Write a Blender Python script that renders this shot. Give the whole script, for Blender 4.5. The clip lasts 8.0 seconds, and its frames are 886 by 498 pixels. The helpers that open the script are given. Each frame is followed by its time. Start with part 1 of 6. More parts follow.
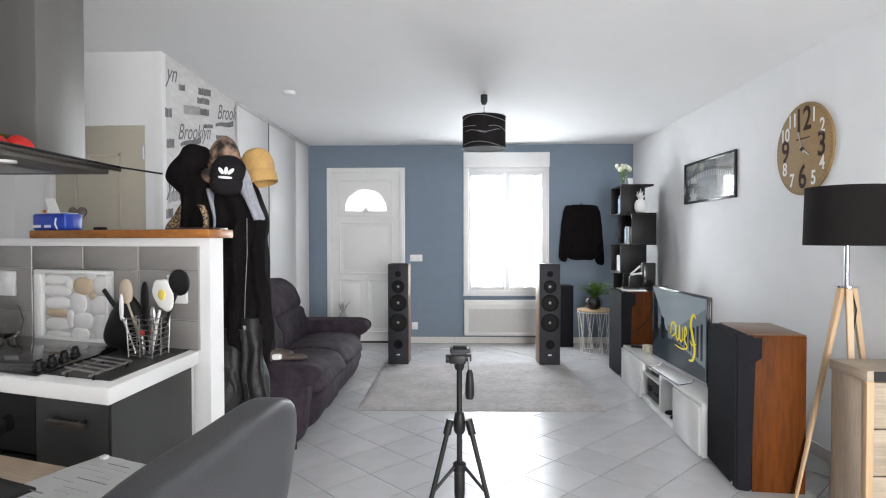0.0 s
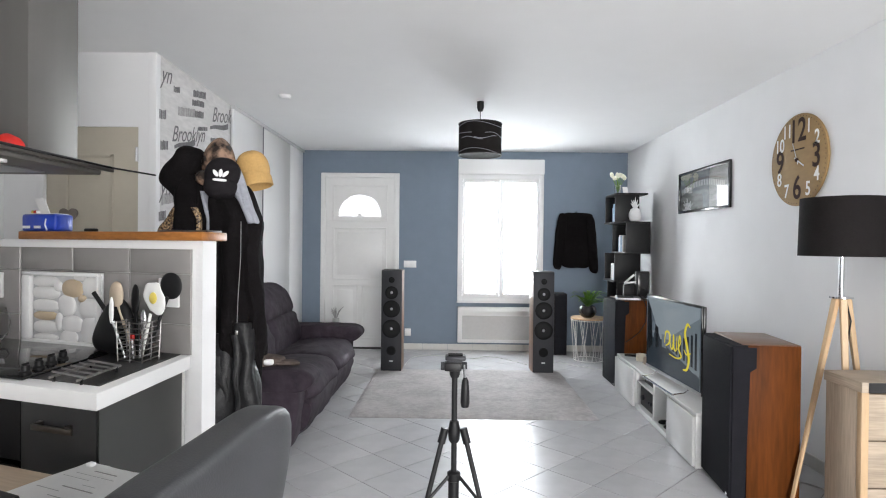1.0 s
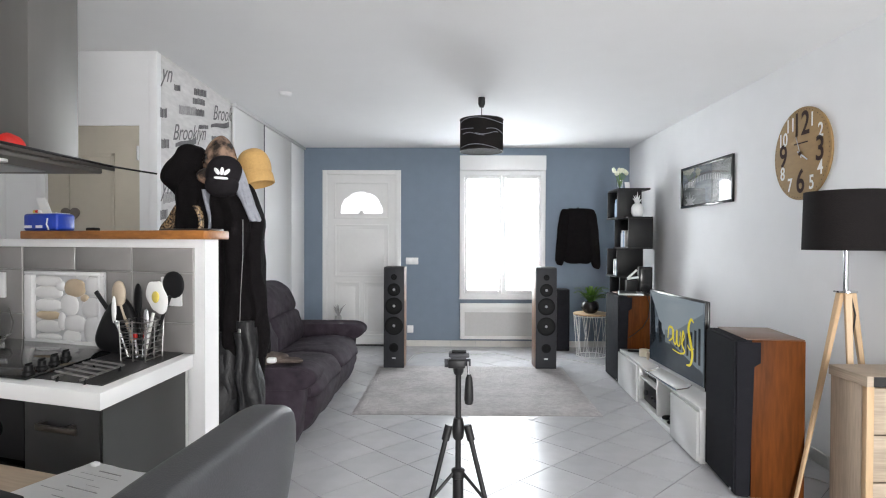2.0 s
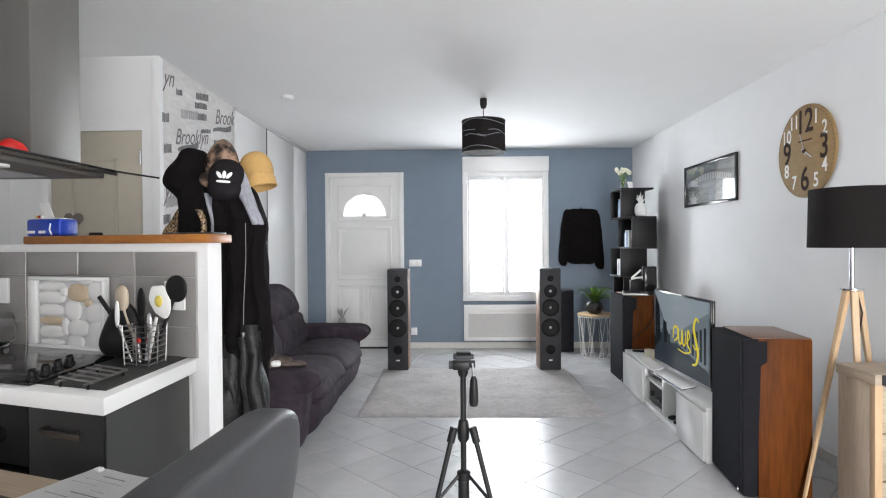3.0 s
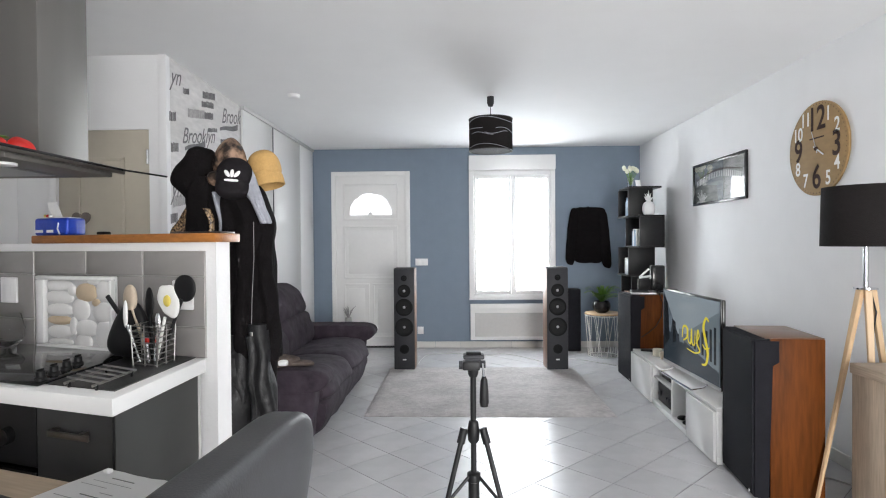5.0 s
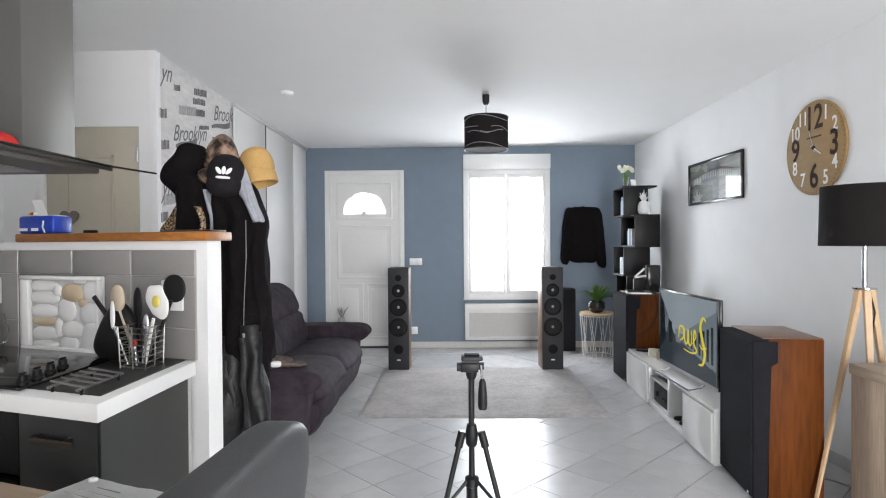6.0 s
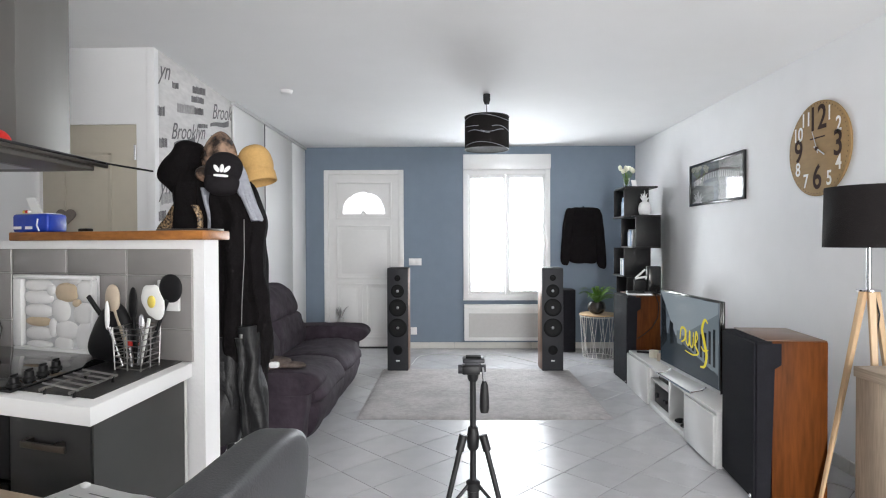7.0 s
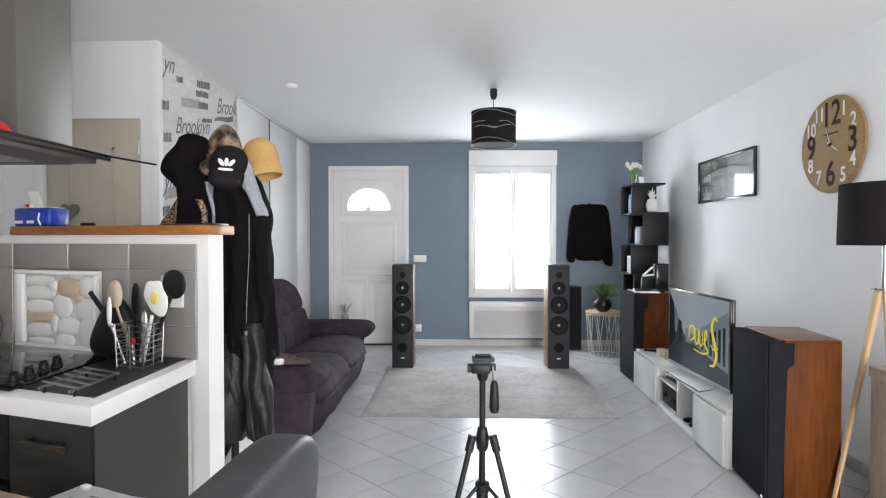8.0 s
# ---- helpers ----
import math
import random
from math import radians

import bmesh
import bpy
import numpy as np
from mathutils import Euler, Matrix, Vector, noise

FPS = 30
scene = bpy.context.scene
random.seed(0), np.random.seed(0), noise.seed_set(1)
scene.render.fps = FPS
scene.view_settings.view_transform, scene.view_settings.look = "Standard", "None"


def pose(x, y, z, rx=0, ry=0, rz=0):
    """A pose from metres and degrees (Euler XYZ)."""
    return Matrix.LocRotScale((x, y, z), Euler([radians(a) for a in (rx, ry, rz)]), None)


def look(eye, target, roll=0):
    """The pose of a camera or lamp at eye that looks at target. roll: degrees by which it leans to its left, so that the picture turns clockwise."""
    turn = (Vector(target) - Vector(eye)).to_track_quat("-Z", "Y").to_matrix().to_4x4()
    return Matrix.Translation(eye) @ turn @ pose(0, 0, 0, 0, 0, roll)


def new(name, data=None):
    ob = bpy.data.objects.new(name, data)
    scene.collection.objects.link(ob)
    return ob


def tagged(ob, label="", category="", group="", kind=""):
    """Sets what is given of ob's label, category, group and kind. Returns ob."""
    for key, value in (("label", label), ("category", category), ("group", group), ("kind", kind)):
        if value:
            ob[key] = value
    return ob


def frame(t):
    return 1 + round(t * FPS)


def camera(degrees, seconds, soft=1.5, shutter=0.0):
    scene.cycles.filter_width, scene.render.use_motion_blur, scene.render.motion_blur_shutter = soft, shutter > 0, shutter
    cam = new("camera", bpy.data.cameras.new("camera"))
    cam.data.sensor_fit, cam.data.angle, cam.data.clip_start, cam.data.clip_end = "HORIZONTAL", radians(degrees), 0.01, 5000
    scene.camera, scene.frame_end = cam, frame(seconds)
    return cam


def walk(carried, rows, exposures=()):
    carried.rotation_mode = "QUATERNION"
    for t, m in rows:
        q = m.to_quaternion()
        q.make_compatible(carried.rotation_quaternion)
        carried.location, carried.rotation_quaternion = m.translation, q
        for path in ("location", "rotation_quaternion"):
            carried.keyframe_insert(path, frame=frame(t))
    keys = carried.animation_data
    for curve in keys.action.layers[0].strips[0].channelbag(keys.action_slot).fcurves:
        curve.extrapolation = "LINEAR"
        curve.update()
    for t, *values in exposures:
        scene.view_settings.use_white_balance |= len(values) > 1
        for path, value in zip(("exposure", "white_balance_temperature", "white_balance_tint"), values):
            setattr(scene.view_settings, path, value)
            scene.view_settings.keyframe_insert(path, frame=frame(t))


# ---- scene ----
cam = camera(76.0, 8.0, soft=1.1)
PATH = [
    (0, (0.03, 0.029, 1.316), (-0.022, 2.028, 1.277), -0.1),
    (0.5, (0.025, 0.039, 1.315), (-0.011, 2.039, 1.29), 0.1),
    (1, (0.018, 0.048, 1.314), (-0.01, 2.048, 1.298), 0.6),
    (1.5, (0.015, 0.051, 1.315), (-0.014, 2.051, 1.286), 0.5),
    (3, (0.014, 0.063, 1.312), (-0.031, 2.063, 1.291), -0.4),
    (3.5, (0.011, 0.061, 1.312), (-0.043, 2.061, 1.294), -0.2),
    (4, (0.008, 0.059, 1.315), (-0.055, 2.058, 1.297), -0.3),
    (4.5, (0.005, 0.065, 1.314), (-0.064, 2.064, 1.291), -0.4),
    (6, (-0.017, 0.125, 1.31), (-0.056, 2.125, 1.284), -0.4),
    (6.5, (-0.02, 0.139, 1.312), (-0.059, 2.138, 1.285), -0.1),
    (7, (-0.026, 0.155, 1.309), (-0.061, 2.155, 1.284), -0.2),
    (7.5, (-0.035, 0.174, 1.308), (-0.062, 2.173, 1.279), -0.2),
    (8, (-0.044, 0.196, 1.306), (-0.092, 2.195, 1.27), 0.0),
]
walk(cam, [(t, look(eye, target, roll)) for t, eye, target, roll in PATH])

# ---- world and light ----
H, YW, XR, XL = 2.475, 7.12, 2.2, -1.83      # ceiling, far wall, right wall, wardrobe front
YB, XK = -2.6, -2.75                         # wall behind, kitchen side wall
world = bpy.data.worlds.new("sky")
scene.world = world
world.use_nodes = True
wn = world.node_tree
sky = wn.nodes.new("ShaderNodeTexSky")
sky.sky_type, sky.sun_disc = "NISHITA", False
sky.sun_elevation, sky.sun_rotation = radians(48), radians(20)
wn.links.new(sky.outputs[0], wn.nodes["Background"].inputs[0])
wn.nodes["Background"].inputs[1].default_value = 0.12
sun = new("sun", bpy.data.lights.new("sun", "SUN"))
sun.data.energy, sun.data.angle, sun.data.color = 1.0, radians(12), (1, 0.96, 0.9)
sun.matrix_world = look((0, 0, 0), (-0.25, -0.6, -0.75))


def area(name, w, h, watts, m, color):
    d = bpy.data.lights.new(name, "AREA")
    d.shape, d.size, d.size_y, d.energy, d.color = "RECTANGLE", w, h, watts, color
    ob = new(name, d)
    ob.matrix_world = m
    return ob


# daylight in the far window and in the glazed door behind the camera
area("window_daylight", 1.15, 1.65, 410, look((0.64, YW + 0.5, 1.5), (0.64, 3.0, 0.9)), (0.90, 0.955, 1.0))
area("patio_daylight", 1.5, 2.0, 270, look((1.3, YB - 0.1, 1.15), (1.3, 5, 1.25)), (0.995, 0.985, 0.975))


# ---- materials ----
def material(name, color, rough=0.6, metal=0.0, grain=0.0, scale=20.0, bump=0.0, bscale=60.0, stretch=(1, 1, 1), coat=0.0, rand=0.0, spec=0.5):
    """A principled surface: base colour with noise at two scales, fine relief, and wear in the gloss."""
    m = bpy.data.materials.new(name)
    m.use_nodes = True
    n, l = m.node_tree.nodes, m.node_tree.links
    p = n["Principled BSDF"]
    p.inputs["Roughness"].default_value, p.inputs["Metallic"].default_value = rough, metal
    p.inputs["Coat Weight"].default_value = coat
    p.inputs["Specular IOR Level"].default_value = spec
    tc, mp = n.new("ShaderNodeTexCoord"), n.new("ShaderNodeMapping")
    mp.inputs["Scale"].default_value = stretch
    l.new(tc.outputs["Object"], mp.inputs[0])
    big, fine = n.new("ShaderNodeTexNoise"), n.new("ShaderNodeTexNoise")
    for t, s, dt in ((big, scale * 0.15, 3), (fine, scale, 5)):
        t.inputs["Scale"].default_value, t.inputs["Detail"].default_value = s, dt
        l.new(mp.outputs[0], t.inputs["Vector"])
    add = n.new("ShaderNodeMath")
    add.operation = "ADD"
    l.new(big.outputs["Fac"], add.inputs[0])
    l.new(fine.outputs["Fac"], add.inputs[1])
    rng = n.new("ShaderNodeMapRange")
    rng.inputs["From Min"].default_value, rng.inputs["From Max"].default_value = 0.65, 1.35
    rng.inputs["To Min"].default_value, rng.inputs["To Max"].default_value = 1 - grain, 1 + grain
    l.new(add.outputs[0], rng.inputs[0])
    mul = n.new("ShaderNodeVectorMath")
    mul.operation = "SCALE"
    mul.inputs[0].default_value = color[:3]
    l.new(rng.outputs[0], mul.inputs["Scale"])
    out = mul.outputs[0]
    if rand:
        oi, r2, m2 = n.new("ShaderNodeObjectInfo"), n.new("ShaderNodeMapRange"), n.new("ShaderNodeVectorMath")
        r2.inputs["To Min"].default_value, r2.inputs["To Max"].default_value = 1 - rand, 1 + rand
        m2.operation = "SCALE"
        l.new(oi.outputs["Random"], r2.inputs[0])
        l.new(out, m2.inputs[0])
        l.new(r2.outputs[0], m2.inputs["Scale"])
        out = m2.outputs[0]
    l.new(out, p.inputs["Base Color"])
    rr = n.new("ShaderNodeMapRange")
    rr.inputs["To Min"].default_value, rr.inputs["To Max"].default_value = rough * 0.85, min(1, rough * 1.15)
    l.new(big.outputs["Fac"], rr.inputs[0])
    l.new(rr.outputs[0], p.inputs["Roughness"])
    if bump:
        bn, bp = n.new("ShaderNodeTexNoise"), n.new("ShaderNodeBump")
        bn.inputs["Scale"].default_value, bn.inputs["Detail"].default_value = bscale, 4
        l.new(mp.outputs[0], bn.inputs["Vector"])
        bp.inputs["Strength"].default_value, bp.inputs["Distance"].default_value = bump, 0.01
        l.new(bn.outputs["Fac"], bp.inputs["Height"])
        l.new(bp.outputs[0], p.inputs["Normal"])
    return m


def glass(name, tint=(1, 1, 1), rough=0.0, ior=1.45):
    m = bpy.data.materials.new(name)
    m.use_nodes = True
    p = m.node_tree.nodes["Principled BSDF"]
    p.inputs["Base Color"].default_value = (*tint, 1)
    p.inputs["Roughness"].default_value, p.inputs["Transmission Weight"].default_value, p.inputs["IOR"].default_value = rough, 1, ior
    return m


def glow(name, color, strength):
    m = bpy.data.materials.new(name)
    m.use_nodes = True
    p = m.node_tree.nodes["Principled BSDF"]
    p.inputs["Base Color"].default_value = (*color, 1)
    p.inputs["Emission Color"].default_value, p.inputs["Emission Strength"].default_value = (*color, 1), strength
    return m


def lit(name, color, strength):
    """A patch of a lit screen: dark glass that gives off its own colour."""
    m = glow(name, color, strength)
    p = m.node_tree.nodes["Principled BSDF"]
    p.inputs["Base Color"].default_value, p.inputs["Roughness"].default_value = (0.006, 0.006, 0.007, 1), 0.12
    p.inputs["Specular IOR Level"].default_value = 0.25
    return m


def sheer(name):
    m = bpy.data.materials.new(name)
    m.use_nodes = True
    n, l = m.node_tree.nodes, m.node_tree.links
    n.remove(n["Principled BSDF"])
    a, b, c, d = n.new("ShaderNodeBsdfTranslucent"), n.new("ShaderNodeBsdfTransparent"), n.new("ShaderNodeMixShader"), n.new("ShaderNodeTexNoise")
    a.inputs[0].default_value = (0.95, 0.95, 0.95, 1)
    d.inputs["Scale"].default_value = 300
    c.inputs[0].default_value = 0.25
    l.new(a.outputs[0], c.inputs[1])
    l.new(b.outputs[0], c.inputs[2])
    l.new(c.outputs[0], n["Material Output"].inputs[0])
    return m


def screen(name):
    """The lit picture on the television: a grey street scene, blurred, in soft blocks."""
    m = bpy.data.materials.new(name)
    m.use_nodes = True
    n, l = m.node_tree.nodes, m.node_tree.links
    p = n["Principled BSDF"]
    p.inputs["Base Color"].default_value, p.inputs["Roughness"].default_value = (0.006, 0.006, 0.007, 1), 0.05
    tc, mp, vo, no, mx, cr = (n.new("ShaderNode" + k) for k in ("TexCoord", "Mapping", "TexVoronoi", "TexNoise", "Math", "ValToRGB"))
    mp.inputs["Scale"].default_value = (9, 1, 3.2)
    l.new(tc.outputs["Object"], mp.inputs[0])
    l.new(mp.outputs[0], vo.inputs["Vector"])
    l.new(mp.outputs[0], no.inputs["Vector"])
    vo.distance, vo.inputs["Scale"].default_value = "CHEBYCHEV", 1.4
    no.inputs["Scale"].default_value, no.inputs["Detail"].default_value = 1.1, 4
    mx.operation = "MULTIPLY"
    l.new(vo.outputs["Color"], mx.inputs[0])
    l.new(no.outputs["Fac"], mx.inputs[1])
    e = cr.color_ramp.elements
    e[0].position, e[0].color, e[1].position, e[1].color = 0.10, (0.006, 0.009, 0.012, 1), 0.5, (0.15, 0.185, 0.22, 1)
    l.new(mx.outputs[0], cr.inputs[0])
    l.new(cr.outputs[0], p.inputs["Emission Color"])
    p.inputs["Emission Strength"].default_value = 0.9
    return m


def print_mat(name, a, b, scale, stretch):
    """A faded printed picture: soft blocks between two greys."""
    m = material(name, a, 0.25)
    n, l = m.node_tree.nodes, m.node_tree.links
    tc, mp, no, cr = (n.new("ShaderNode" + k) for k in ("TexCoord", "Mapping", "TexNoise", "ValToRGB"))
    mp.inputs["Scale"].default_value = stretch
    no.inputs["Scale"].default_value, no.inputs["Detail"].default_value = scale, 6
    e = cr.color_ramp.elements
    e[0].position, e[0].color, e[1].position, e[1].color = 0.42, (*a, 1), 0.60, (*b, 1)
    l.new(tc.outputs["Object"], mp.inputs[0])
    l.new(mp.outputs[0], no.inputs["Vector"])
    l.new(no.outputs["Fac"], cr.inputs[0])
    l.new(cr.outputs[0], n["Principled BSDF"].inputs["Base Color"])
    return m


M = {
    "wall": material("white_wall_paint", (0.87, 0.87, 0.875), 0.75, grain=0.02, scale=6, bump=0.08, bscale=90),
    "ceil": material("ceiling_paint", (0.88, 0.88, 0.88), 0.85, grain=0.015, scale=5, bump=0.05, bscale=120),
    "blue": material("blue_wall_paint", (0.19, 0.24, 0.305), 0.7, grain=0.05, scale=8, bump=0.08, bscale=90),
    "wp": material("wallpaper", (0.68, 0.665, 0.655), 0.7, grain=0.16, scale=18, bump=0.05, bscale=50, stretch=(1, 0.6, 2.2)),
    "ink": material("wallpaper_ink", (0.16, 0.155, 0.16), 0.7, grain=0.35, scale=60),
    "ink2": material("faded_ink", (0.38, 0.37, 0.37), 0.7, grain=0.3, scale=60),
    "tile": material("floor_tile", (0.49, 0.49, 0.50), 0.26, grain=0.07, scale=9, bump=0.03, bscale=24, rand=0.04, spec=0.52),
    "grout": material("grout", (0.17, 0.16, 0.15), 0.8, grain=0.1, scale=30),
    "skirt": material("skirting_tile", (0.66, 0.65, 0.62), 0.35, grain=0.04),
    "door": material("white_door_paint", (0.80, 0.80, 0.79), 0.42, grain=0.02, bump=0.03, bscale=40),
    "beige": material("beige_door_paint", (0.52, 0.475, 0.39), 0.5, grain=0.03),
    "closet": material("wardrobe_laminate", (0.80, 0.80, 0.80), 0.22, grain=0.015, scale=4),
    "pvc": material("white_plastic", (0.83, 0.83, 0.83), 0.3),
    "alu": material("brushed_aluminium", (0.55, 0.55, 0.56), 0.35, 1.0, grain=0.08, stretch=(1, 1, 12)),
    "chrome": material("chrome", (0.75, 0.75, 0.77), 0.12, 1.0),
    "steel": material("stainless_steel", (0.21, 0.202, 0.192), 0.5, 0.8, grain=0.06, scale=14, stretch=(1, 1, 0.1)),
    "radiator": material("radiator_enamel", (0.82, 0.82, 0.81), 0.35),
    "grille": material("radiator_grille", (0.50, 0.50, 0.49), 0.5, grain=0.05, scale=200),
    "rug": material("grey_rug_pile", (0.43, 0.41, 0.405), 0.95, grain=0.22, scale=26, bump=0.9, bscale=220),
    "sofa": material("brown_microfibre", (0.037, 0.028, 0.037), 0.85, grain=0.5, scale=14, bump=0.45, bscale=26, spec=0.2),
    "black": material("black_satin", (0.012, 0.012, 0.013), 0.45, grain=0.1, bump=0.03, bscale=200, spec=0.25),
    "baffle": material("charcoal_baffle", (0.034, 0.035, 0.040), 0.5, grain=0.08, bump=0.05, bscale=300, spec=0.25),
    "cone": material("driver_cone", (0.010, 0.010, 0.011), 0.6, grain=0.1, spec=0.2),
    "rubber": material("driver_rubber", (0.008, 0.008, 0.009), 0.7, spec=0.15),
    "walnut": material("walnut_veneer", (0.18, 0.09, 0.05), 0.4, grain=0.22, scale=40, stretch=(3, 3, 0.25)),
    "cherry": material("cherry_veneer", (0.105, 0.030, 0.005), 0.55, grain=0.45, scale=26, stretch=(2.2, 2.2, 0.22), spec=0.12),
    "cherry_top": material("cherry_top", (0.15, 0.072, 0.04), 0.35, grain=0.12, scale=30, stretch=(0.3, 3, 3)),
    "cloth_grille": material("speaker_cloth", (0.017, 0.017, 0.021), 0.9, grain=0.15, scale=150, bump=0.3, bscale=500, spec=0.1),
    "gloss": material("white_gloss_lacquer", (0.80, 0.80, 0.79), 0.16, grain=0.01, coat=0.2),
    "dark": material("dark_interior", (0.02, 0.02, 0.022), 0.6, grain=0.1),
    "tvblack": material("black_gloss_plastic", (0.012, 0.012, 0.013), 0.18),
    "screen": screen("screen_picture"),
    "scr_sky": lit("screen_sky", (0.19, 0.225, 0.25), 1.0),
    "scr_wall": lit("screen_street_front", (0.11, 0.135, 0.15), 1.0),
    "scr_road": lit("screen_pavement", (0.018, 0.026, 0.034), 1.0),
    "scr_dark": lit("screen_dark", (0.008, 0.011, 0.014), 0.6),
    "yellow": lit("yellow_lettering", (0.62, 0.52, 0.03), 0.9),
    "oak": material("sonoma_oak", (0.46, 0.37, 0.28), 0.5, grain=0.28, scale=26, stretch=(4, 4, 0.3), bump=0.08, bscale=90),
    "oak_h": material("sonoma_oak_across", (0.44, 0.355, 0.27), 0.5, grain=0.28, scale=26, stretch=(0.3, 0.3, 5), bump=0.08, bscale=90),
    "table": material("dining_oak", (0.42, 0.33, 0.24), 0.42, grain=0.25, scale=24, stretch=(0.4, 4, 4)),
    "beech": material("beech_wood", (0.60, 0.42, 0.25), 0.45, grain=0.1, scale=30, stretch=(4, 4, 0.4)),
    "bar": material("varnished_pine", (0.30, 0.118, 0.030), 0.4, grain=0.35, scale=22, stretch=(0.5, 5, 5), spec=0.3),
    "slate": material("dark_grey_laminate", (0.029, 0.029, 0.030), 0.38, grain=0.05),
    "panel": material("grey_end_panel", (0.033, 0.033, 0.032), 0.42, grain=0.06),
    "splash": material("grey_wall_tile", (0.325, 0.31, 0.303), 0.25, grain=0.06, scale=8, rand=0.03),
    "sgrout": material("light_grout", (0.43, 0.42, 0.41), 0.8),
    "worktop": material("black_worktop", (0.022, 0.022, 0.023), 0.4, grain=0.3, scale=160, bump=0.1, bscale=200),
    "ceram": material("black_glass_hob", (0.012, 0.012, 0.013), 0.07),
    "pebble": material("pebble_print_white", (0.78, 0.775, 0.77), 0.5, grain=0.08, scale=18),
    "pebble_t": material("pebble_print_tan", (0.55, 0.44, 0.31), 0.5, grain=0.2, scale=20),
    "pebble_g": material("pebble_print_gap", (0.60, 0.60, 0.61), 0.5, grain=0.2, scale=30),
    "leather": material("grey_leatherette", (0.034, 0.035, 0.039), 0.5, grain=0.16, scale=12, bump=0.10, bscale=420),
    "paper": material("white_paper", (0.88, 0.88, 0.875), 0.7, grain=0.02),
    "inkline": material("printed_ink", (0.2, 0.2, 0.2), 0.7),
    "blueplas": material("blue_wrapper", (0.012, 0.05, 0.42), 0.3, grain=0.1, bump=0.2, bscale=30),
    "redplas": material("red_petal", (0.60, 0.015, 0.01), 0.5, grain=0.2, scale=40),
    "black_cloth": material("black_cloth", (0.007, 0.006, 0.0065), 0.9, grain=0.3, scale=20, bump=0.4, bscale=90, spec=0.08),
    "black_leather": material("black_jacket_leather", (0.010, 0.010, 0.011), 0.45, grain=0.2, bump=0.6, bscale=30, spec=0.3),
    "cap": material("charcoal_cap_cloth", (0.016, 0.014, 0.016), 0.9, grain=0.15, scale=80, bump=0.3, bscale=400, spec=0.1),
    "camo": print_mat("camouflage_cloth", (0.025, 0.018, 0.015), (0.30, 0.19, 0.13), 22, (1, 1, 1)),
    "leopard": print_mat("leopard_print_cloth", (0.03, 0.02, 0.015), (0.42, 0.28, 0.15), 130, (1, 1, 1)),
    "straw": material("tan_hat_felt", (0.47, 0.29, 0.105), 0.85, grain=0.12, scale=120, bump=0.25, bscale=300),
    "joint": material("dark_wardrobe_joint", (0.10, 0.10, 0.11), 0.5),
    "rail": material("pale_grey_rail", (0.58, 0.58, 0.585), 0.45),
    "grey_cloth": material("grey_scarf", (0.30, 0.31, 0.35), 0.95, grain=0.15, scale=60, bump=0.5, bscale=150),
    "leaf": material("fern_leaf", (0.12, 0.24, 0.035), 0.45, grain=0.4, scale=25),
    "petal": material("cream_petal", (0.78, 0.77, 0.62), 0.55, grain=0.08),
    "pot": material("black_pot_glaze", (0.018, 0.017, 0.018), 0.22),
    "wire": material("white_wire", (0.78, 0.78, 0.77), 0.4),
    "clock": material("clock_kraft_board", (0.30, 0.19, 0.08), 0.75, grain=0.12, scale=14, stretch=(1, 1, 3)),
    "num_d": material("clock_dark_print", (0.055, 0.035, 0.03), 0.9, grain=0.2, scale=40, spec=0.1),
    "num_w": material("clock_white_print", (0.78, 0.76, 0.72), 0.6),
    "photo": print_mat("framed_photograph", (0.075, 0.082, 0.08), (0.17, 0.182, 0.175), 5, (1, 1, 5)),
    "shade": material("black_lamp_shade", (0.014, 0.012, 0.012), 0.85, grain=0.15, scale=90, bump=0.3, bscale=250, spec=0.15),
    "book_b": material("book_blue", (0.10, 0.16, 0.24), 0.5, rand=0.3),
    "book_w": material("book_white", (0.62, 0.60, 0.57), 0.5, rand=0.25),
    "glass": glass("clear_glass"),
    "thin_glass": glass("thin_clear_glass", (1, 1, 1), 0.0, 1.08),
    "sheer": sheer("sheer_curtain_voile"),
    "wax": material("candle_wax", (0.75, 0.70, 0.58), 0.5),
    "outside": glow("bright_overcast", (1, 1, 1), 3.0),
    "egg_w": material("egg_white_plastic", (0.82, 0.82, 0.80), 0.35),
    "egg_y": material("egg_yolk_plastic", (0.72, 0.58, 0.12), 0.35),
    "dullsteel": material("dull_steel", (0.42, 0.41, 0.40), 0.32, 1.0),
    "heart": material("grey_felt", (0.20, 0.17, 0.15), 0.8, grain=0.1),
    "throw": material("brown_throw_fleece", (0.115, 0.09, 0.08), 0.95, grain=0.5, scale=28, bump=0.8, bscale=60, spec=0.1),
    "spoon": material("beech_spoon", (0.52, 0.43, 0.33), 0.6, grain=0.1),
    "red": material("red_plastic", (0.5, 0.02, 0.015), 0.4),
    "slatebrown": material("drawer_handle_metal", (0.13, 0.115, 0.105), 0.3, 0.9),
}


# ---- modelling helpers ----
def box(bm, x0, y0, z0, x1, y1, z1, bevel=0.0, seg=2):
    r = bmesh.ops.create_cube(bm, size=1, matrix=Matrix.LocRotScale(((x0 + x1) / 2, (y0 + y1) / 2, (z0 + z1) / 2), None, (abs(x1 - x0), abs(y1 - y0), abs(z1 - z0))))
    if bevel:
        es = {e for v in r["verts"] for e in v.link_edges}
        bmesh.ops.bevel(bm, geom=list(es), offset=bevel, segments=seg, affect="EDGES", profile=0.5)
    return bm


def mbox(*a, **k):
    return box(bmesh.new(), *a, **k)


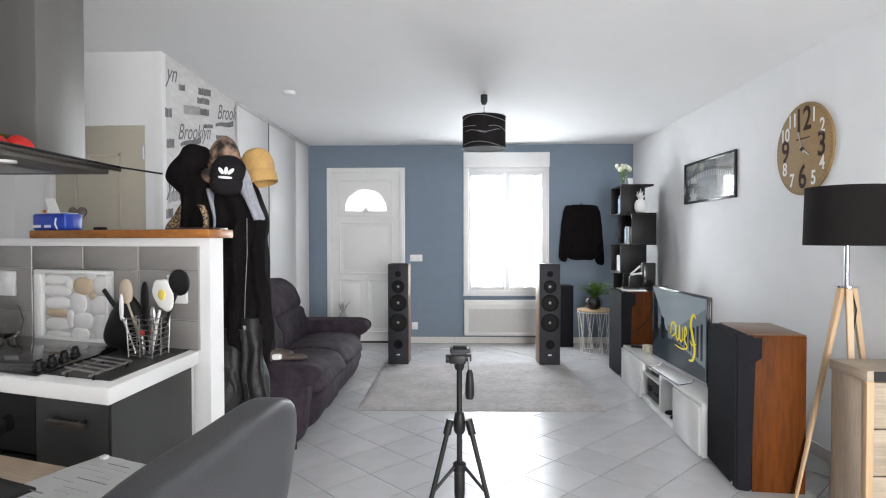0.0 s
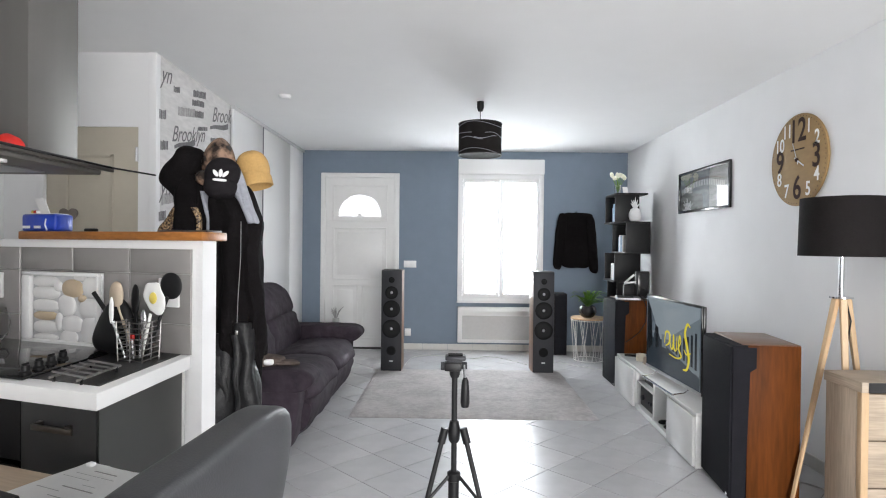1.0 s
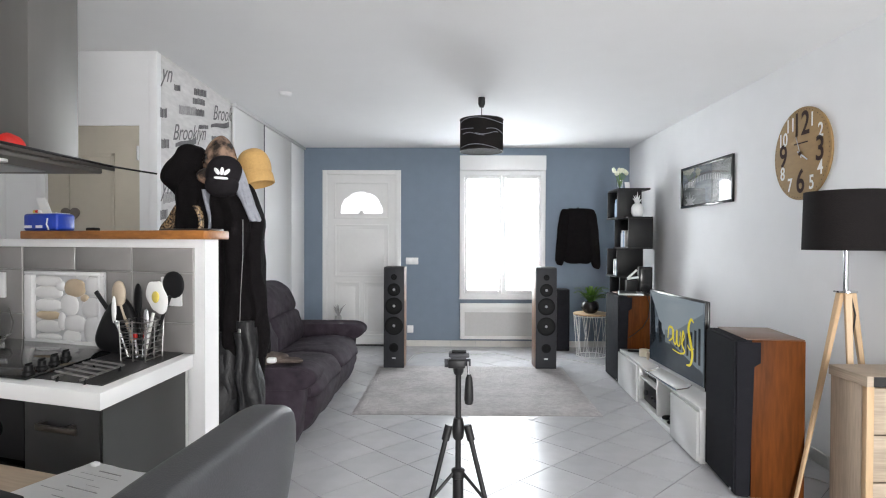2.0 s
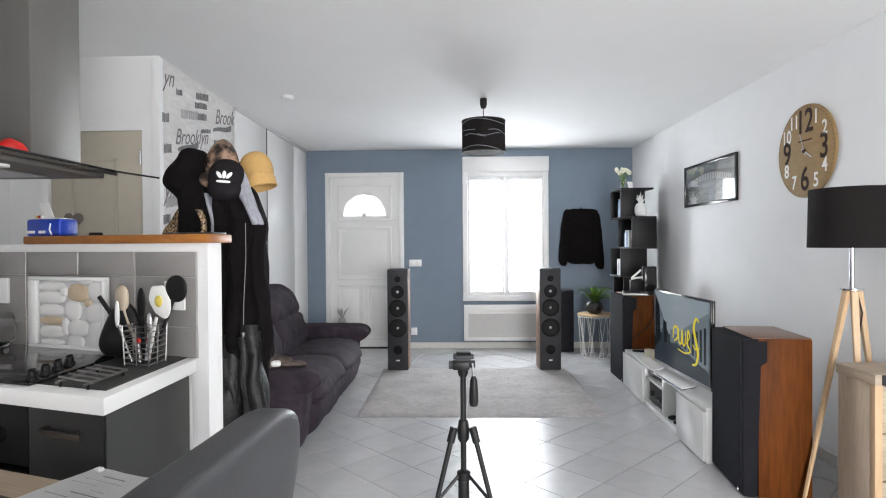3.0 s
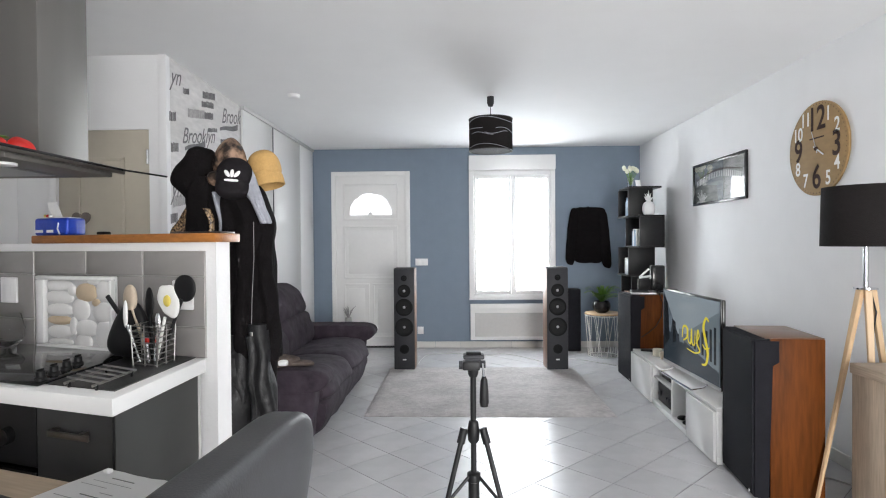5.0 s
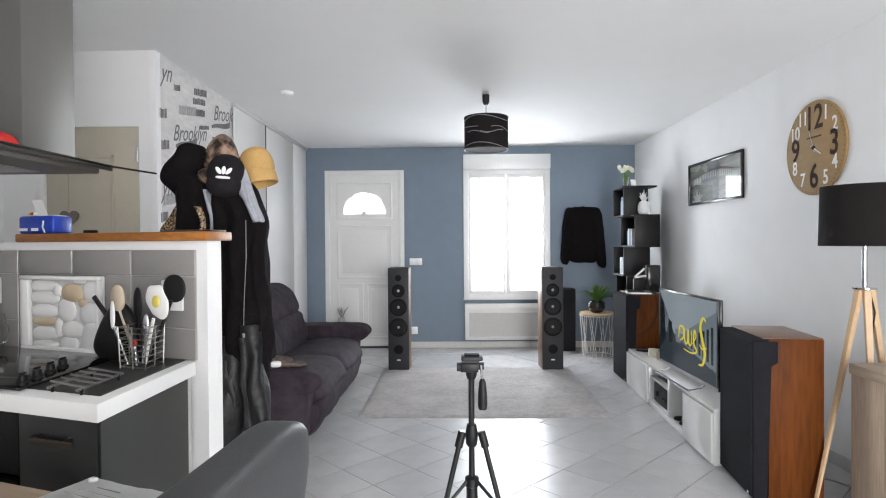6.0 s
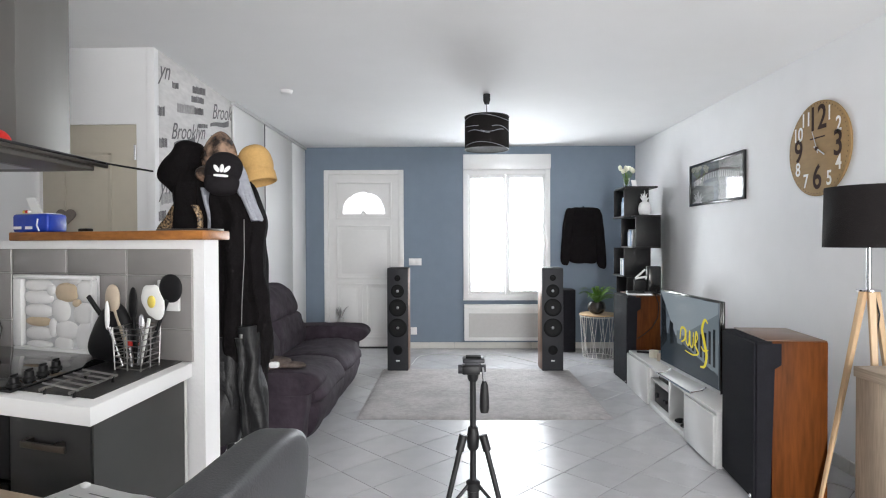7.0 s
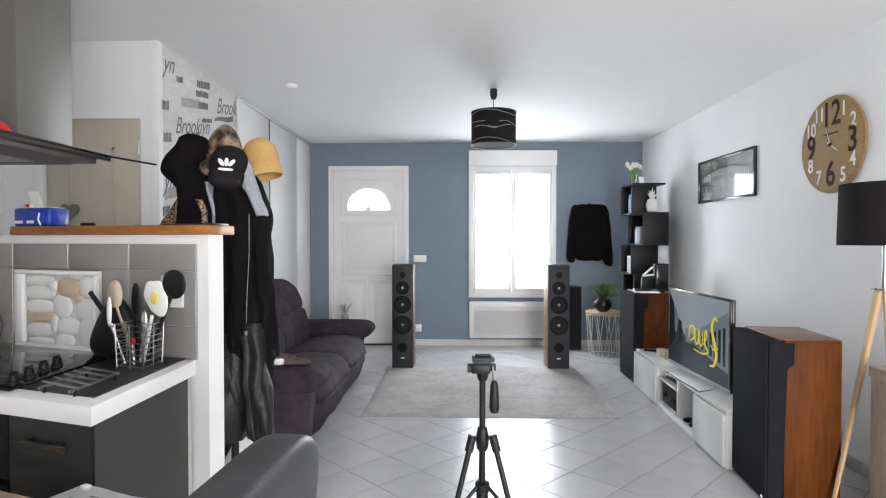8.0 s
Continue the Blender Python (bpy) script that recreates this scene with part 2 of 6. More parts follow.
def rod(bm, a, b, r, r2=None, n=12):
    a, b = Vector(a), Vector(b)
    d = b - a
    q = d.to_track_quat("Z", "Y").to_matrix().to_4x4()
    bmesh.ops.create_cone(bm, cap_ends=True, segments=n, radius1=r, radius2=r if r2 is None else r2, depth=d.length, matrix=Matrix.Translation((a + b) / 2) @ q)
    return bm


def mrod(*a, **k):
    return rod(bmesh.new(), *a, **k)


def tube(bm, pts, r, n=8):
    """A round bar bent along points."""
    pts = [Vector(p) for p in pts]
    rings = []
    for i, p in enumerate(pts):
        d = (pts[min(i + 1, len(pts) - 1)] - pts[max(i - 1, 0)]).normalized()
        u = d.orthogonal().normalized() if i == 0 else (u - d * u.dot(d)).normalized()
        w = d.cross(u)
        rr = r[i] if isinstance(r, (list, tuple)) else r
        rings.append([bm.verts.new(p + (u * math.cos(k * math.tau / n) + w * math.sin(k * math.tau / n)) * rr) for k in range(n)])
    for a, b in zip(rings, rings[1:]):
        for k in range(n):
            bm.faces.new((a[k], a[(k + 1) % n], b[(k + 1) % n], b[k]))
    bm.faces.new(rings[0][::-1])
    bm.faces.new(rings[-1])
    return bm


def lathe(bm, prof, n=32, m=None):
    """A turned shape from (radius, height) pairs."""
    m = m or Matrix()
    rings = []
    for r, z in prof:
        rings.append([bm.verts.new(m @ Vector((r * math.cos(k * math.tau / n), r * math.sin(k * math.tau / n), z))) for k in range(n)])
    for a, b in zip(rings, rings[1:]):
        for k in range(n):
            bm.faces.new((a[k], a[(k + 1) % n], b[(k + 1) % n], b[k]))
    if prof[0][0] > 0.0005:
        bm.faces.new(rings[0][::-1])
    if prof[-1][0] > 0.0005:
        bm.faces.new(rings[-1])
    return bm


def mlathe(*a, **k):
    return lathe(bmesh.new(), *a, **k)


def blob(bm, c, size, amp=0.08, freq=4.0, power=2.0, sub=4, seed=0.0, m=None):
    """A soft, padded or draped volume: a rounded box with folds."""
    r = bmesh.ops.create_icosphere(bm, subdivisions=sub, radius=1)
    c, m = Vector(c), m or Matrix()
    for v in r["verts"]:
        d = v.co.normalized()
        k = (abs(d.x) ** power + abs(d.y) ** power + abs(d.z) ** power) ** (-1 / power)
        p = Vector((d.x * size[0], d.y * size[1], d.z * size[2])) * k / 2
        p *= 1 + amp * noise.noise(p * freq + Vector((seed, seed * 1.7, seed * 0.6)))
        v.co = m @ p + c if m else p + c
    return bm


def mblob(*a, **k):
    return blob(bmesh.new(), *a, **k)


def prism(bm, outline, depth, m=None):
    """A flat outline in x and z, made thick along y."""
    m = m or Matrix()
    a = [bm.verts.new(m @ Vector((x, 0, z))) for x, z in outline]
    b = [bm.verts.new(m @ Vector((x, depth, z))) for x, z in outline]
    bm.faces.new(a)
    bm.faces.new(b[::-1])
    for i in range(len(a)):
        j = (i + 1) % len(a)
        bm.faces.new((a[j], a[i], b[i], b[j]))
    return bm


def curve_through(pts, per=6, closed=True):
    """Points along a smooth curve through pts."""
    n, q = len(pts), []
    for i in range(n if closed else n - 1):
        p0, p1, p2, p3 = (Vector(pts[(i + o) % n] if closed else pts[max(0, min(n - 1, i + o))]) for o in (-1, 0, 1, 2))
        q += [0.5 * (2 * p1 + (p2 - p0) * t + (2 * p0 - 5 * p1 + 4 * p2 - p3) * t * t + (3 * p1 - p0 - 3 * p2 + p3) * t ** 3) for t in (k / per for k in range(per))]
    return q


def finish(name, bm, mat, smooth=True):
    bmesh.ops.recalc_face_normals(bm, faces=bm.faces)
    me = bpy.data.meshes.new(name)
    bm.to_mesh(me)
    bm.free()
    me.materials.append(M[mat])
    if smooth:
        me.shade_smooth()
        me.set_sharp_from_angle(angle=radians(38))
    return me


def thing(name, label, category, m=None, group="", kind=""):
    ob = new(name)
    ob.empty_display_size = 0.1
    ob.matrix_world = m or Matrix()
    return tagged(ob, label, category, group, kind)


def part(name, bm, mat, parent, label=""):
    ob = new(name, finish(name, bm, mat))
    ob.parent = parent
    return tagged(ob, label)


def solo(name, bm, mat, label, category, m=None, group="", kind=""):
    ob = new(name, finish(name, bm, mat))
    ob.matrix_world = m or Matrix()
    return tagged(ob, label, category, group, kind)


def lettering(name, text, size, mat, parent, m, depth=0.001, shear=0.0, align="CENTER", bold=0.0):
    """Raised or printed characters in the built-in font, as a mesh."""
    cu = bpy.data.curves.new(name, "FONT")
    cu.body, cu.size, cu.extrude, cu.shear, cu.align_x, cu.align_y = text, size, depth, shear, align, "CENTER"
    cu.offset = bold
    tmp = new(name, cu)
    bpy.context.view_layer.update()
    me = bpy.data.meshes.new_from_object(tmp.evaluated_get(bpy.context.evaluated_depsgraph_get()))
    bpy.data.objects.remove(tmp)
    me.materials.clear()
    me.materials.append(M[mat])
    ob = new(name, me)
    ob.parent = parent
    ob.matrix_local = m
    return ob


# ---- structure ----
def grid_cut_wall(name, mat, axis, at, thick, u0, u1, z0, z1, holes, label):
    """A wall with real openings: strips round each hole. axis x: the wall stands at x = at and runs along y."""
    bm = bmesh.new()
    us = sorted({u0, u1, *(h[0] for h in holes), *(h[1] for h in holes)})
    for a, b in zip(us, us[1:]):
        zs = [z0]
        for h in sorted(holes, key=lambda q: q[2]):
            if h[0] <= a and b <= h[1]:
                zs += [h[2], h[3]]
        zs.append(z1)
        for c, d in zip(zs[::2], zs[1::2]):
            if d - c > 1e-4:
                if axis == "y":
                    box(bm, a, at, c, b, at + thick, d)
                else:
                    box(bm, at, a, c, at + thick, b, d)
    bmesh.ops.remove_doubles(bm, verts=bm.verts, dist=1e-5)
    return solo(name, bm, mat, label, "wall", kind="structure")


WIN = (0.105, 1.16, 0.63, 2.2)     # opening of the window: x, x, z, z
YH = 3.52                          # kitchen end wall
FAN = (-1.60, -0.65, 0.0, 2.18)    # opening of the front door
grid_cut_wall("wall_north", "blue", "y", YW, 0.25, -2.1, 2.45, 0, H, [WIN, FAN], "grey-blue painted wall with door and window")
grid_cut_wall("wall_east", "wall", "x", XR, 0.25, YB, YW, 0, H, [], "plain white painted plaster wall")
grid_cut_wall("wall_south", "wall", "y", YB - 0.25, 0.25, XK - 0.25, XR + 0.25, 0, H, [(0.5, 2.1, 0.05, 2.15)], "white wall with a wide glazed opening")
grid_cut_wall("wall_west", "wall", "x", XK - 0.25, 0.25, YB, 3.95, 0, H, [], "white painted kitchen side wall")
grid_cut_wall("wall_hall", "wall", "y", YH, 0.20, XK, -1.8485, 0, H, [(-2.495, -1.915, 0.0, 2.02)], "white wall beside the beige inner door")
# unseen wall behind the camera, added to keep patio light off the kitchen
grid_cut_wall("wall_kitchen_shade", "wall", "y", -0.95, 0.10, XK, 0.16, 0, H, [], "unseen white wall added to shade the kitchen")
solo("ceiling", mbox(XK - 0.25, YB - 0.25, H, XR + 0.25, YW + 0.25, H + 0.12), "ceil", "smooth white painted ceiling", "ceiling", kind="structure")

# papered wall end, standing out from the wardrobe
wpw = thing("wall_papered", "wall covered with grey newsprint lettering wallpaper", "wall", pose(-1.805, YH, 0, 0, 0, 2.4), kind="structure")
part("wall_core", mbox(-0.0445, 0.0, 0, -0.004, 1.31, H), "wall", wpw)
part("wallpaper", mbox(-0.003, 0.05, 0.0, 0.002, 1.31, H), "wp", wpw, "off-white wallpaper printed with grey lettering")
part("corner_bead", mbox(-0.046, -0.006, 0, 0.003, 0.05, H, bevel=0.003), "wall", wpw, "white corner strip")


def on_paper(y, z, lean=10):
    return Matrix.Translation((0.0035, y, z)) @ Euler((radians(90), 0, radians(90))).to_matrix().to_4x4() @ Matrix.Rotation(radians(lean), 4, "Z")


rng = random.Random(4)
for y, z, s in ((0.47, 2.06, 0.15), (0.55, 1.42, 0.17), (0.85, 1.64, 0.16)):
    lettering("printed_word", "Brooklyn", s, "ink", wpw, on_paper(y, z), 0.0005, 0.55)
for y, z in ((0.115, 2.37), (0.11, 1.655)):
    lettering("printed_word", "yn", 0.16, "ink", wpw, on_paper(y, z), 0.0005, 0.55)
lettering("printed_word", "Brook", 0.165, "ink", wpw, on_paper(1.09, 2.33), 0.0005, 0.55)
for y, z, n, h in ((0.70, 2.40, 7, 0.05), (0.68, 2.33, 7, 0.045), (0.68, 2.25, 5, 0.05), (0.48, 2.22, 8, 0.06), (0.10, 2.12, 3, 0.06), (0.12, 1.93, 3, 0.06), (0.75, 2.16, 5, 0.03), (0.45, 1.91, 6, 0.035),
                   (0.20, 1.60, 6, 0.07), (0.10, 1.48, 3, 0.06), (0.78, 1.95, 4, 0.06), (0.80, 1.78, 5, 0.05), (0.35, 1.75, 4, 0.03), (0.98, 2.12, 5, 0.03), (0.3, 2.33, 3, 0.04)):
    bm = bmesh.new()
    y0 = y - n * 0.022
    for i in range(n):
        for k in range(2):
            w, lift = rng.uniform(0.007, 0.016), 0.17 * (y0 - y) + rng.uniform(-0.002, 0.002)
            box(bm, 0.002, y0, z - h / 2 + lift, 0.0036, y0 + w, z + h * rng.uniform(0.38, 0.5) + lift)
            y0 += w + rng.uniform(0.003, 0.007)
    part("printed_bars", bm, "ink" if y > 0.6 or n == 3 else "ink2", wpw)

for y, z, w in ((0.42, 1.985, 0.34), (1.06, 2.235, 0.40), (0.85, 1.55, 0.30)):
    bm = bmesh.new()
    q = curve_through([Vector((y - w / 2, z - 0.045)), Vector((y - w / 4, z - 0.018)), Vector((y + w / 5, z + 0.012)), Vector((y + w / 2, z + 0.05))], 6, False)
    for a, b in zip(q, q[1:]):
        h = 0.012 + 0.012 * (a.x - y + w / 2) / w
        vs = [bm.verts.new((xx, p.x, p.y + sg * h)) for xx in (0.002, 0.0036) for p, sg in ((a, -1), (b, -1), (b, 1), (a, 1))]
        bmesh.ops.convex_hull(bm, input=vs)
    part("brush_swash", bm, "ink", wpw)

# sliding wardrobe front along the left side
wr = thing("wardrobe", "white sliding-door wardrobe with slim metal frames", "wardrobe", Matrix.Translation((XL, 4.83, 0)), kind="structure")
part("side_panel", mbox(-0.27, -0.01, 0, -0.03, 0.0, H - 0.046), "wall", wr)
part("carcass", mbox(-0.27, 0.0095, 0, -0.06, 2.29, H), "wall", wr)
part("top_rail", mbox(-0.06, 0.0, H - 0.03, 0.008, 2.29, H, bevel=0.003), "rail", wr, "pale grey top rail")
part("bottom_rail", mbox(-0.06, 0.0, 0.0, 0.01, 2.29, 0.03, bevel=0.003), "rail", wr)
for a, b, off in ((0.002, 0.752, 0.0), (0.768, 1.70, -0.006)):
    d = part("door_panel", mbox(-0.025 + off, a, 0.03, -0.004 + off, b, H - 0.031, bevel=0.002), "closet", wr, "glossy white sliding door")
    part("stile", mbox(-0.028 + off, b + 0.0005, 0.03, 0.002 + off, b + (0.015 if b < 1 else 0.004), H - 0.031, bevel=0.001), "joint" if b < 1 else "rail", d, "slim dark edge profile" if b < 1 else "")
part("end_panel", mbox(-0.06, 1.706, 0, -0.012, 2.29, H - 0.031, bevel=0.002), "wall", wr)

# ceiling detector
sd = thing("smoke_detector", "round white smoke detector on the ceiling", "detector", Matrix.Translation((-1.30, 4.5, H)))
part("base", mlathe([(0.048, 0), (0.048, -0.010)], 28), "pvc", sd)
part("cover", mlathe([(0.044, -0.0101), (0.044, -0.020), (0.036, -0.028), (0.0, -0.030)], 28), "pvc", sd)

# skirting: pieces of tile
sk = thing("baseboard", "pale ceramic tile skirting along the walls", "skirting", kind="structure")
SK = [(XL, -1.62), (-0.64, XR - 0.012)]
for a, b in SK:
    n = max(1, round((b - a) / 0.31))
    for i in range(n):
        part("skirting_tile", mbox(a + (b - a) * i / n + 0.001, YW - 0.011, 0.0, a + (b - a) * (i + 1) / n - 0.001, YW, 0.075, bevel=0.002, seg=1), "skirt", sk)
n = 31
for i in range(n):
    y0, y1 = YB + (YW - 0.012 - YB) * i / n, YB + (YW - 0.012 - YB) * (i + 1) / n
    part("skirting_tile", mbox(XR - 0.011, y0 + 0.001, 0, XR, y1 - 0.001, 0.075, bevel=0.002, seg=1), "skirt", sk)


# ---- front door ----
dr = thing("door_1", "white panelled front door with fan light, closed", "door", Matrix.Translation((-1.125, YW, 0)), kind="structure")
fr = bmesh.new()
for q in ((-0.485, -0.018, 0, -0.43, 0.1, 2.195), (0.43, -0.018, 0, 0.495, 0.1, 2.195), (-0.43, -0.018, 2.14, 0.43, 0.1, 2.195)):
    box(fr, *q, bevel=0.004)
part("door_frame", fr, "door", dr)


def arch(cx, z0, w, h, n=42):
    """A half-round opening whose rim runs in seven shallow scallops."""
    pts = []
    for k in range(n + 1):
        a = math.pi * k / n
        f = 1 - 0.05 * (1 - abs(math.sin(3.5 * a))) ** 3 * (0 < k < n)
        pts.append((cx - w * f * math.cos(a), z0 + h * f * max(0.0, math.sin(a)) ** 0.85))
    return pts


leaf = bmesh.new()
LZ, LH, LW = 1.655, 0.275, 0.265
outer = [(-0.43, 1.60), (-0.43, 2.14), (0.43, 2.14), (0.43, 1.60)]
inner = arch(0.0, LZ, LW, LH)
va = [leaf.verts.new((x, 0.012, z)) for x, z in outer]
vb = [leaf.verts.new((x, 0.012, z)) for x, z in inner]
ea = [leaf.edges.new((va[i], va[(i + 1) % 4])) for i in range(4)]
eb = [leaf.edges.new((vb[i], vb[(i + 1) % len(vb)])) for i in range(len(vb))]
bmesh.ops.triangle_fill(leaf, edges=ea + eb, use_beauty=True)
ext = bmesh.ops.extrude_face_region(leaf, geom=leaf.faces[:])
bmesh.ops.translate(leaf, verts=[g for g in ext["geom"] if isinstance(g, bmesh.types.BMVert)], vec=(0, 0.05, 0))
box(leaf, -0.43, 0.012, 0.02, 0.43, 0.062, 1.599)
lf = part("door_leaf", leaf, "door", dr)
for (a, b, c, d) in ((-0.345, 1.59, 0.345, 2.05), (-0.34, 0.86, 0.34, 1.52), (-0.34, 0.12, -0.02, 0.80), (0.02, 0.12, 0.34, 0.80)):
    bm = bmesh.new()
    t = 0.022
    for q in ((a, b, c, b + t), (a, d - t, c, d), (a, b, a + t, d), (c - t, b, c, d)):
        box(bm, q[0], 0.001, q[1], q[2], 0.016, q[3], bevel=0.004)
    part("moulding", bm, "door", lf)
    if b < 1.5:
        part("panel_board", mbox(a + 0.06, 0.006, b + 0.06, c - 0.06, 0.0115, d - 0.06, bevel=0.004), "door", lf)
part("fan_light", prism(bmesh.new(), arch(0, LZ, LW, LH), 0.006, Matrix.Translation((0, 0.035, 0))), "sheer", dr, "bright frosted fan-shaped pane")
part("fan_boss", mlathe([(0.03, 0), (0.03, 0.01), (0.02, 0.014), (0, 0.014)], 20, Matrix.Translation((0, 0.012, LZ + 0.012)) @ Euler((radians(90), 0, 0)).to_matrix().to_4x4()), "door", dr)
part("threshold", mbox(-0.43, -0.01, 0, 0.43, 0.1, 0.018), "dark", dr, "dark door sill")
part("lever", tube(bmesh.new(), [(0.37, 0.01, 0.96), (0.37, -0.035, 0.96), (0.34, -0.045, 0.96), (0.30, -0.045, 0.96)], 0.009), "chrome", dr, "metal lever handle")
bd = solo("backdrop", mbox(-4, YW + 2.5, -0.5, 4, YW + 2.55, 4.5), "outside", "bright overcast daylight outside", "sky", kind="structure")

# ---- window ----
wd = thing("window_1", "white two-leaf window with shutter box and sheer curtains", "window", Matrix.Translation((0.632, YW, 0)), kind="structure")
part("shutter_box", mbox(-0.53, -0.075, 2.19, 0.53, 0.0, 2.37, bevel=0.006), "pvc", wd, "white roller shutter box")
bm = bmesh.new()
for q in ((-0.53, -0.03, 0.61, -0.47, 0.08, 2.19), (0.47, -0.03, 0.61, 0.53, 0.08, 2.19), (-0.47, -0.03, 0.61, 0.47, 0.08, 0.66), (-0.47, -0.03, 2.13, 0.47, 0.08, 2.19)):
    box(bm, *q, bevel=0.004)
part("window_frame", bm, "pvc", wd)
for s in (-1, 1):
    bm = bmesh.new()
    a, b = sorted((s * 0.012, s * 0.468))
    for q in ((a, 0.66, a + 0.035, 2.13), (b - 0.035, 0.66, b, 2.13), (a + 0.035, 0.66, b - 0.035, 0.71), (a + 0.035, 2.085, b - 0.035, 2.13)):
        box(bm, q[0], -0.015, q[1], q[2], 0.045, q[3], bevel=0.005)
    sash = part("sash", bm, "pvc", wd)
    pane = part("pane", mbox(a + 0.03, 0.018, 0.705, b - 0.03, 0.024, 2.09), "glass", sash, "clear glass pane")
    pane.visible_shadow = False
    cu = bmesh.new()
    n, k = 40, 12
    vs = [[cu.verts.new((a + 0.025 + (b - a - 0.05) * i / n, -0.022 + 0.006 * math.sin(i * 1.9), (0.70 + 0.012 * abs(math.sin(i * 0.32))) + j / k * (1.36 + 0.02 * abs(math.sin(i * 0.5 + s)))))
           for j in range(k + 1)] for i in range(n + 1)]
    for i in range(n):
        for j in range(k):
            cu.faces.new((vs[i][j], vs[i + 1][j], vs[i + 1][j + 1], vs[i][j + 1]))
    part("curtain", cu, "sheer", sash, "white sheer voile curtain with scalloped hems")
part("espagnolette", mbox(-0.012, -0.035, 0.66, 0.012, -0.016, 2.13, bevel=0.004), "pvc", wd)
part("window_handle", tube(bmesh.new(), [(0, -0.03, 1.2), (0, -0.065, 1.2), (0, -0.07, 1.13), (0, -0.068, 1.09)], 0.009), "pvc", wd)
part("sill", mbox(-0.535, -0.034, 0.592, 0.535, -0.0, 0.61, bevel=0.004), "pvc", wd)

# glazed door behind the camera
gd = thing("window_2", "wide white glazed patio door, closed", "window", Matrix.Translation((1.3, YB, 0)), kind="structure")
bm = bmesh.new()
for q in ((-0.8, 0.05, -0.73, 2.15), (0.73, 0.05, 0.8, 2.15), (-0.05, 0.05, 0.05, 2.15), (-0.73, 0.05, -0.05, 0.13), (0.05, 0.05, 0.73, 0.13), (-0.73, 2.07, -0.05, 2.15), (0.05, 2.07, 0.73, 2.15)):
    box(bm, q[0], -0.12, q[1], q[2], -0.05, q[3], bevel=0.004)
part("window_frame", bm, "pvc", gd)

# radiator under the window
ra = thing("radiator", "white electric panel radiator with grey grille", "radiator", Matrix.Translation((0.64, YW, 0.0)))
part("casing", mbox(-0.53, -0.085, 0.105, 0.53, -0.012, 0.545, bevel=0.008), "radiator", ra)
part("front_frame", mbox(-0.49, -0.092, 0.14, 0.49, -0.0851, 0.50, bevel=0.003), "radiator", ra)
part("grille", mbox(-0.475, -0.096, 0.15, 0.475, -0.0921, 0.44), "grille", ra, "fine grey metal mesh")
bm = bmesh.new()
for i in range(9):
    box(bm, -0.47, -0.098, 0.455 + i * 0.0045, 0.47, -0.0921, 0.457 + i * 0.0045)
part("outlet_slats", bm, "radiator", ra)
for s in (-0.4, 0.4):
    part("bracket", mbox(s - 0.02, -0.012, 0.15, s + 0.02, 0.0, 0.5), "radiator", ra)

# switch and sockets
def plate(name, label, m, w, h, parts):
    t = thing(name, label, name.split("_")[-1], m)
    part("plate", mbox(-w / 2, -0.012, -h / 2, w / 2, 0, h / 2, bevel=0.003), "pvc", t)
    for q in parts:
        part("rocker" if "switch" in name else "socket_well", mbox(q - 0.027, -0.016, -0.027, q + 0.027, -0.0121, 0.027, bevel=0.002), "pvc", t)


plate("light_switch", "white double wall switch beside the door", Matrix.Translation((-0.49, YW, 1.065)), 0.155, 0.085, (-0.036, 0.036))
plate("wall_socket", "white wall socket near the floor", Matrix.Translation((-0.51, YW, 0.215)), 0.075, 0.09, (0,))

# beige inner door
d2 = thing("door_2", "beige panelled inner door, closed", "door", Matrix.Translation((-2.205, YH, 0)), kind="structure")
part("door_leaf", mbox(-0.289, 0.012, 0.0, 0.289, 0.052, 2.02, bevel=0.002), "beige", d2)
bm = bmesh.new()
for (a, b, c, d) in ((-0.17, 1.05, 0.13, 1.85), (-0.17, 0.15, 0.13, 0.9)):
    for q in ((a, b, c, b + 0.02), (a, d - 0.02, c, d), (a, b, a + 0.02, d), (c - 0.02, b, c, d)):
        box(bm, q[0], 0.004, q[1], q[2], 0.0125, q[3], bevel=0.003)
part("moulding", bm, "beige", d2)
for z in (1.85, 0.3):
    part("hinge", mrod((0.278, 0.004, z - 0.045), (0.278, 0.004, z + 0.045), 0.008), "chrome", d2)
bm = bmesh.new()
for q in ((-0.345, 0, -0.291, 2.03),):
    box(bm, q[0], -0.012, q[1], q[2], 0.0, q[3], bevel=0.003)
part("architrave", bm, "wall", d2)
hr = bmesh.new()
pts = []
for k in range(40):
    a = k * math.tau / 40
    pts.append((0.0036 * 16 * math.sin(a) ** 3, 0.0036 * (13 * math.cos(a) - 5 * math.cos(2 * a) - 2 * math.cos(3 * a) - math.cos(4 * a))))
solo("heart_ornament", prism(hr, pts, 0.012), "heart", "grey heart ornament hanging on the beige door", "ornament", Matrix.Translation((-2.35, YH - 0.001, 1.47)))


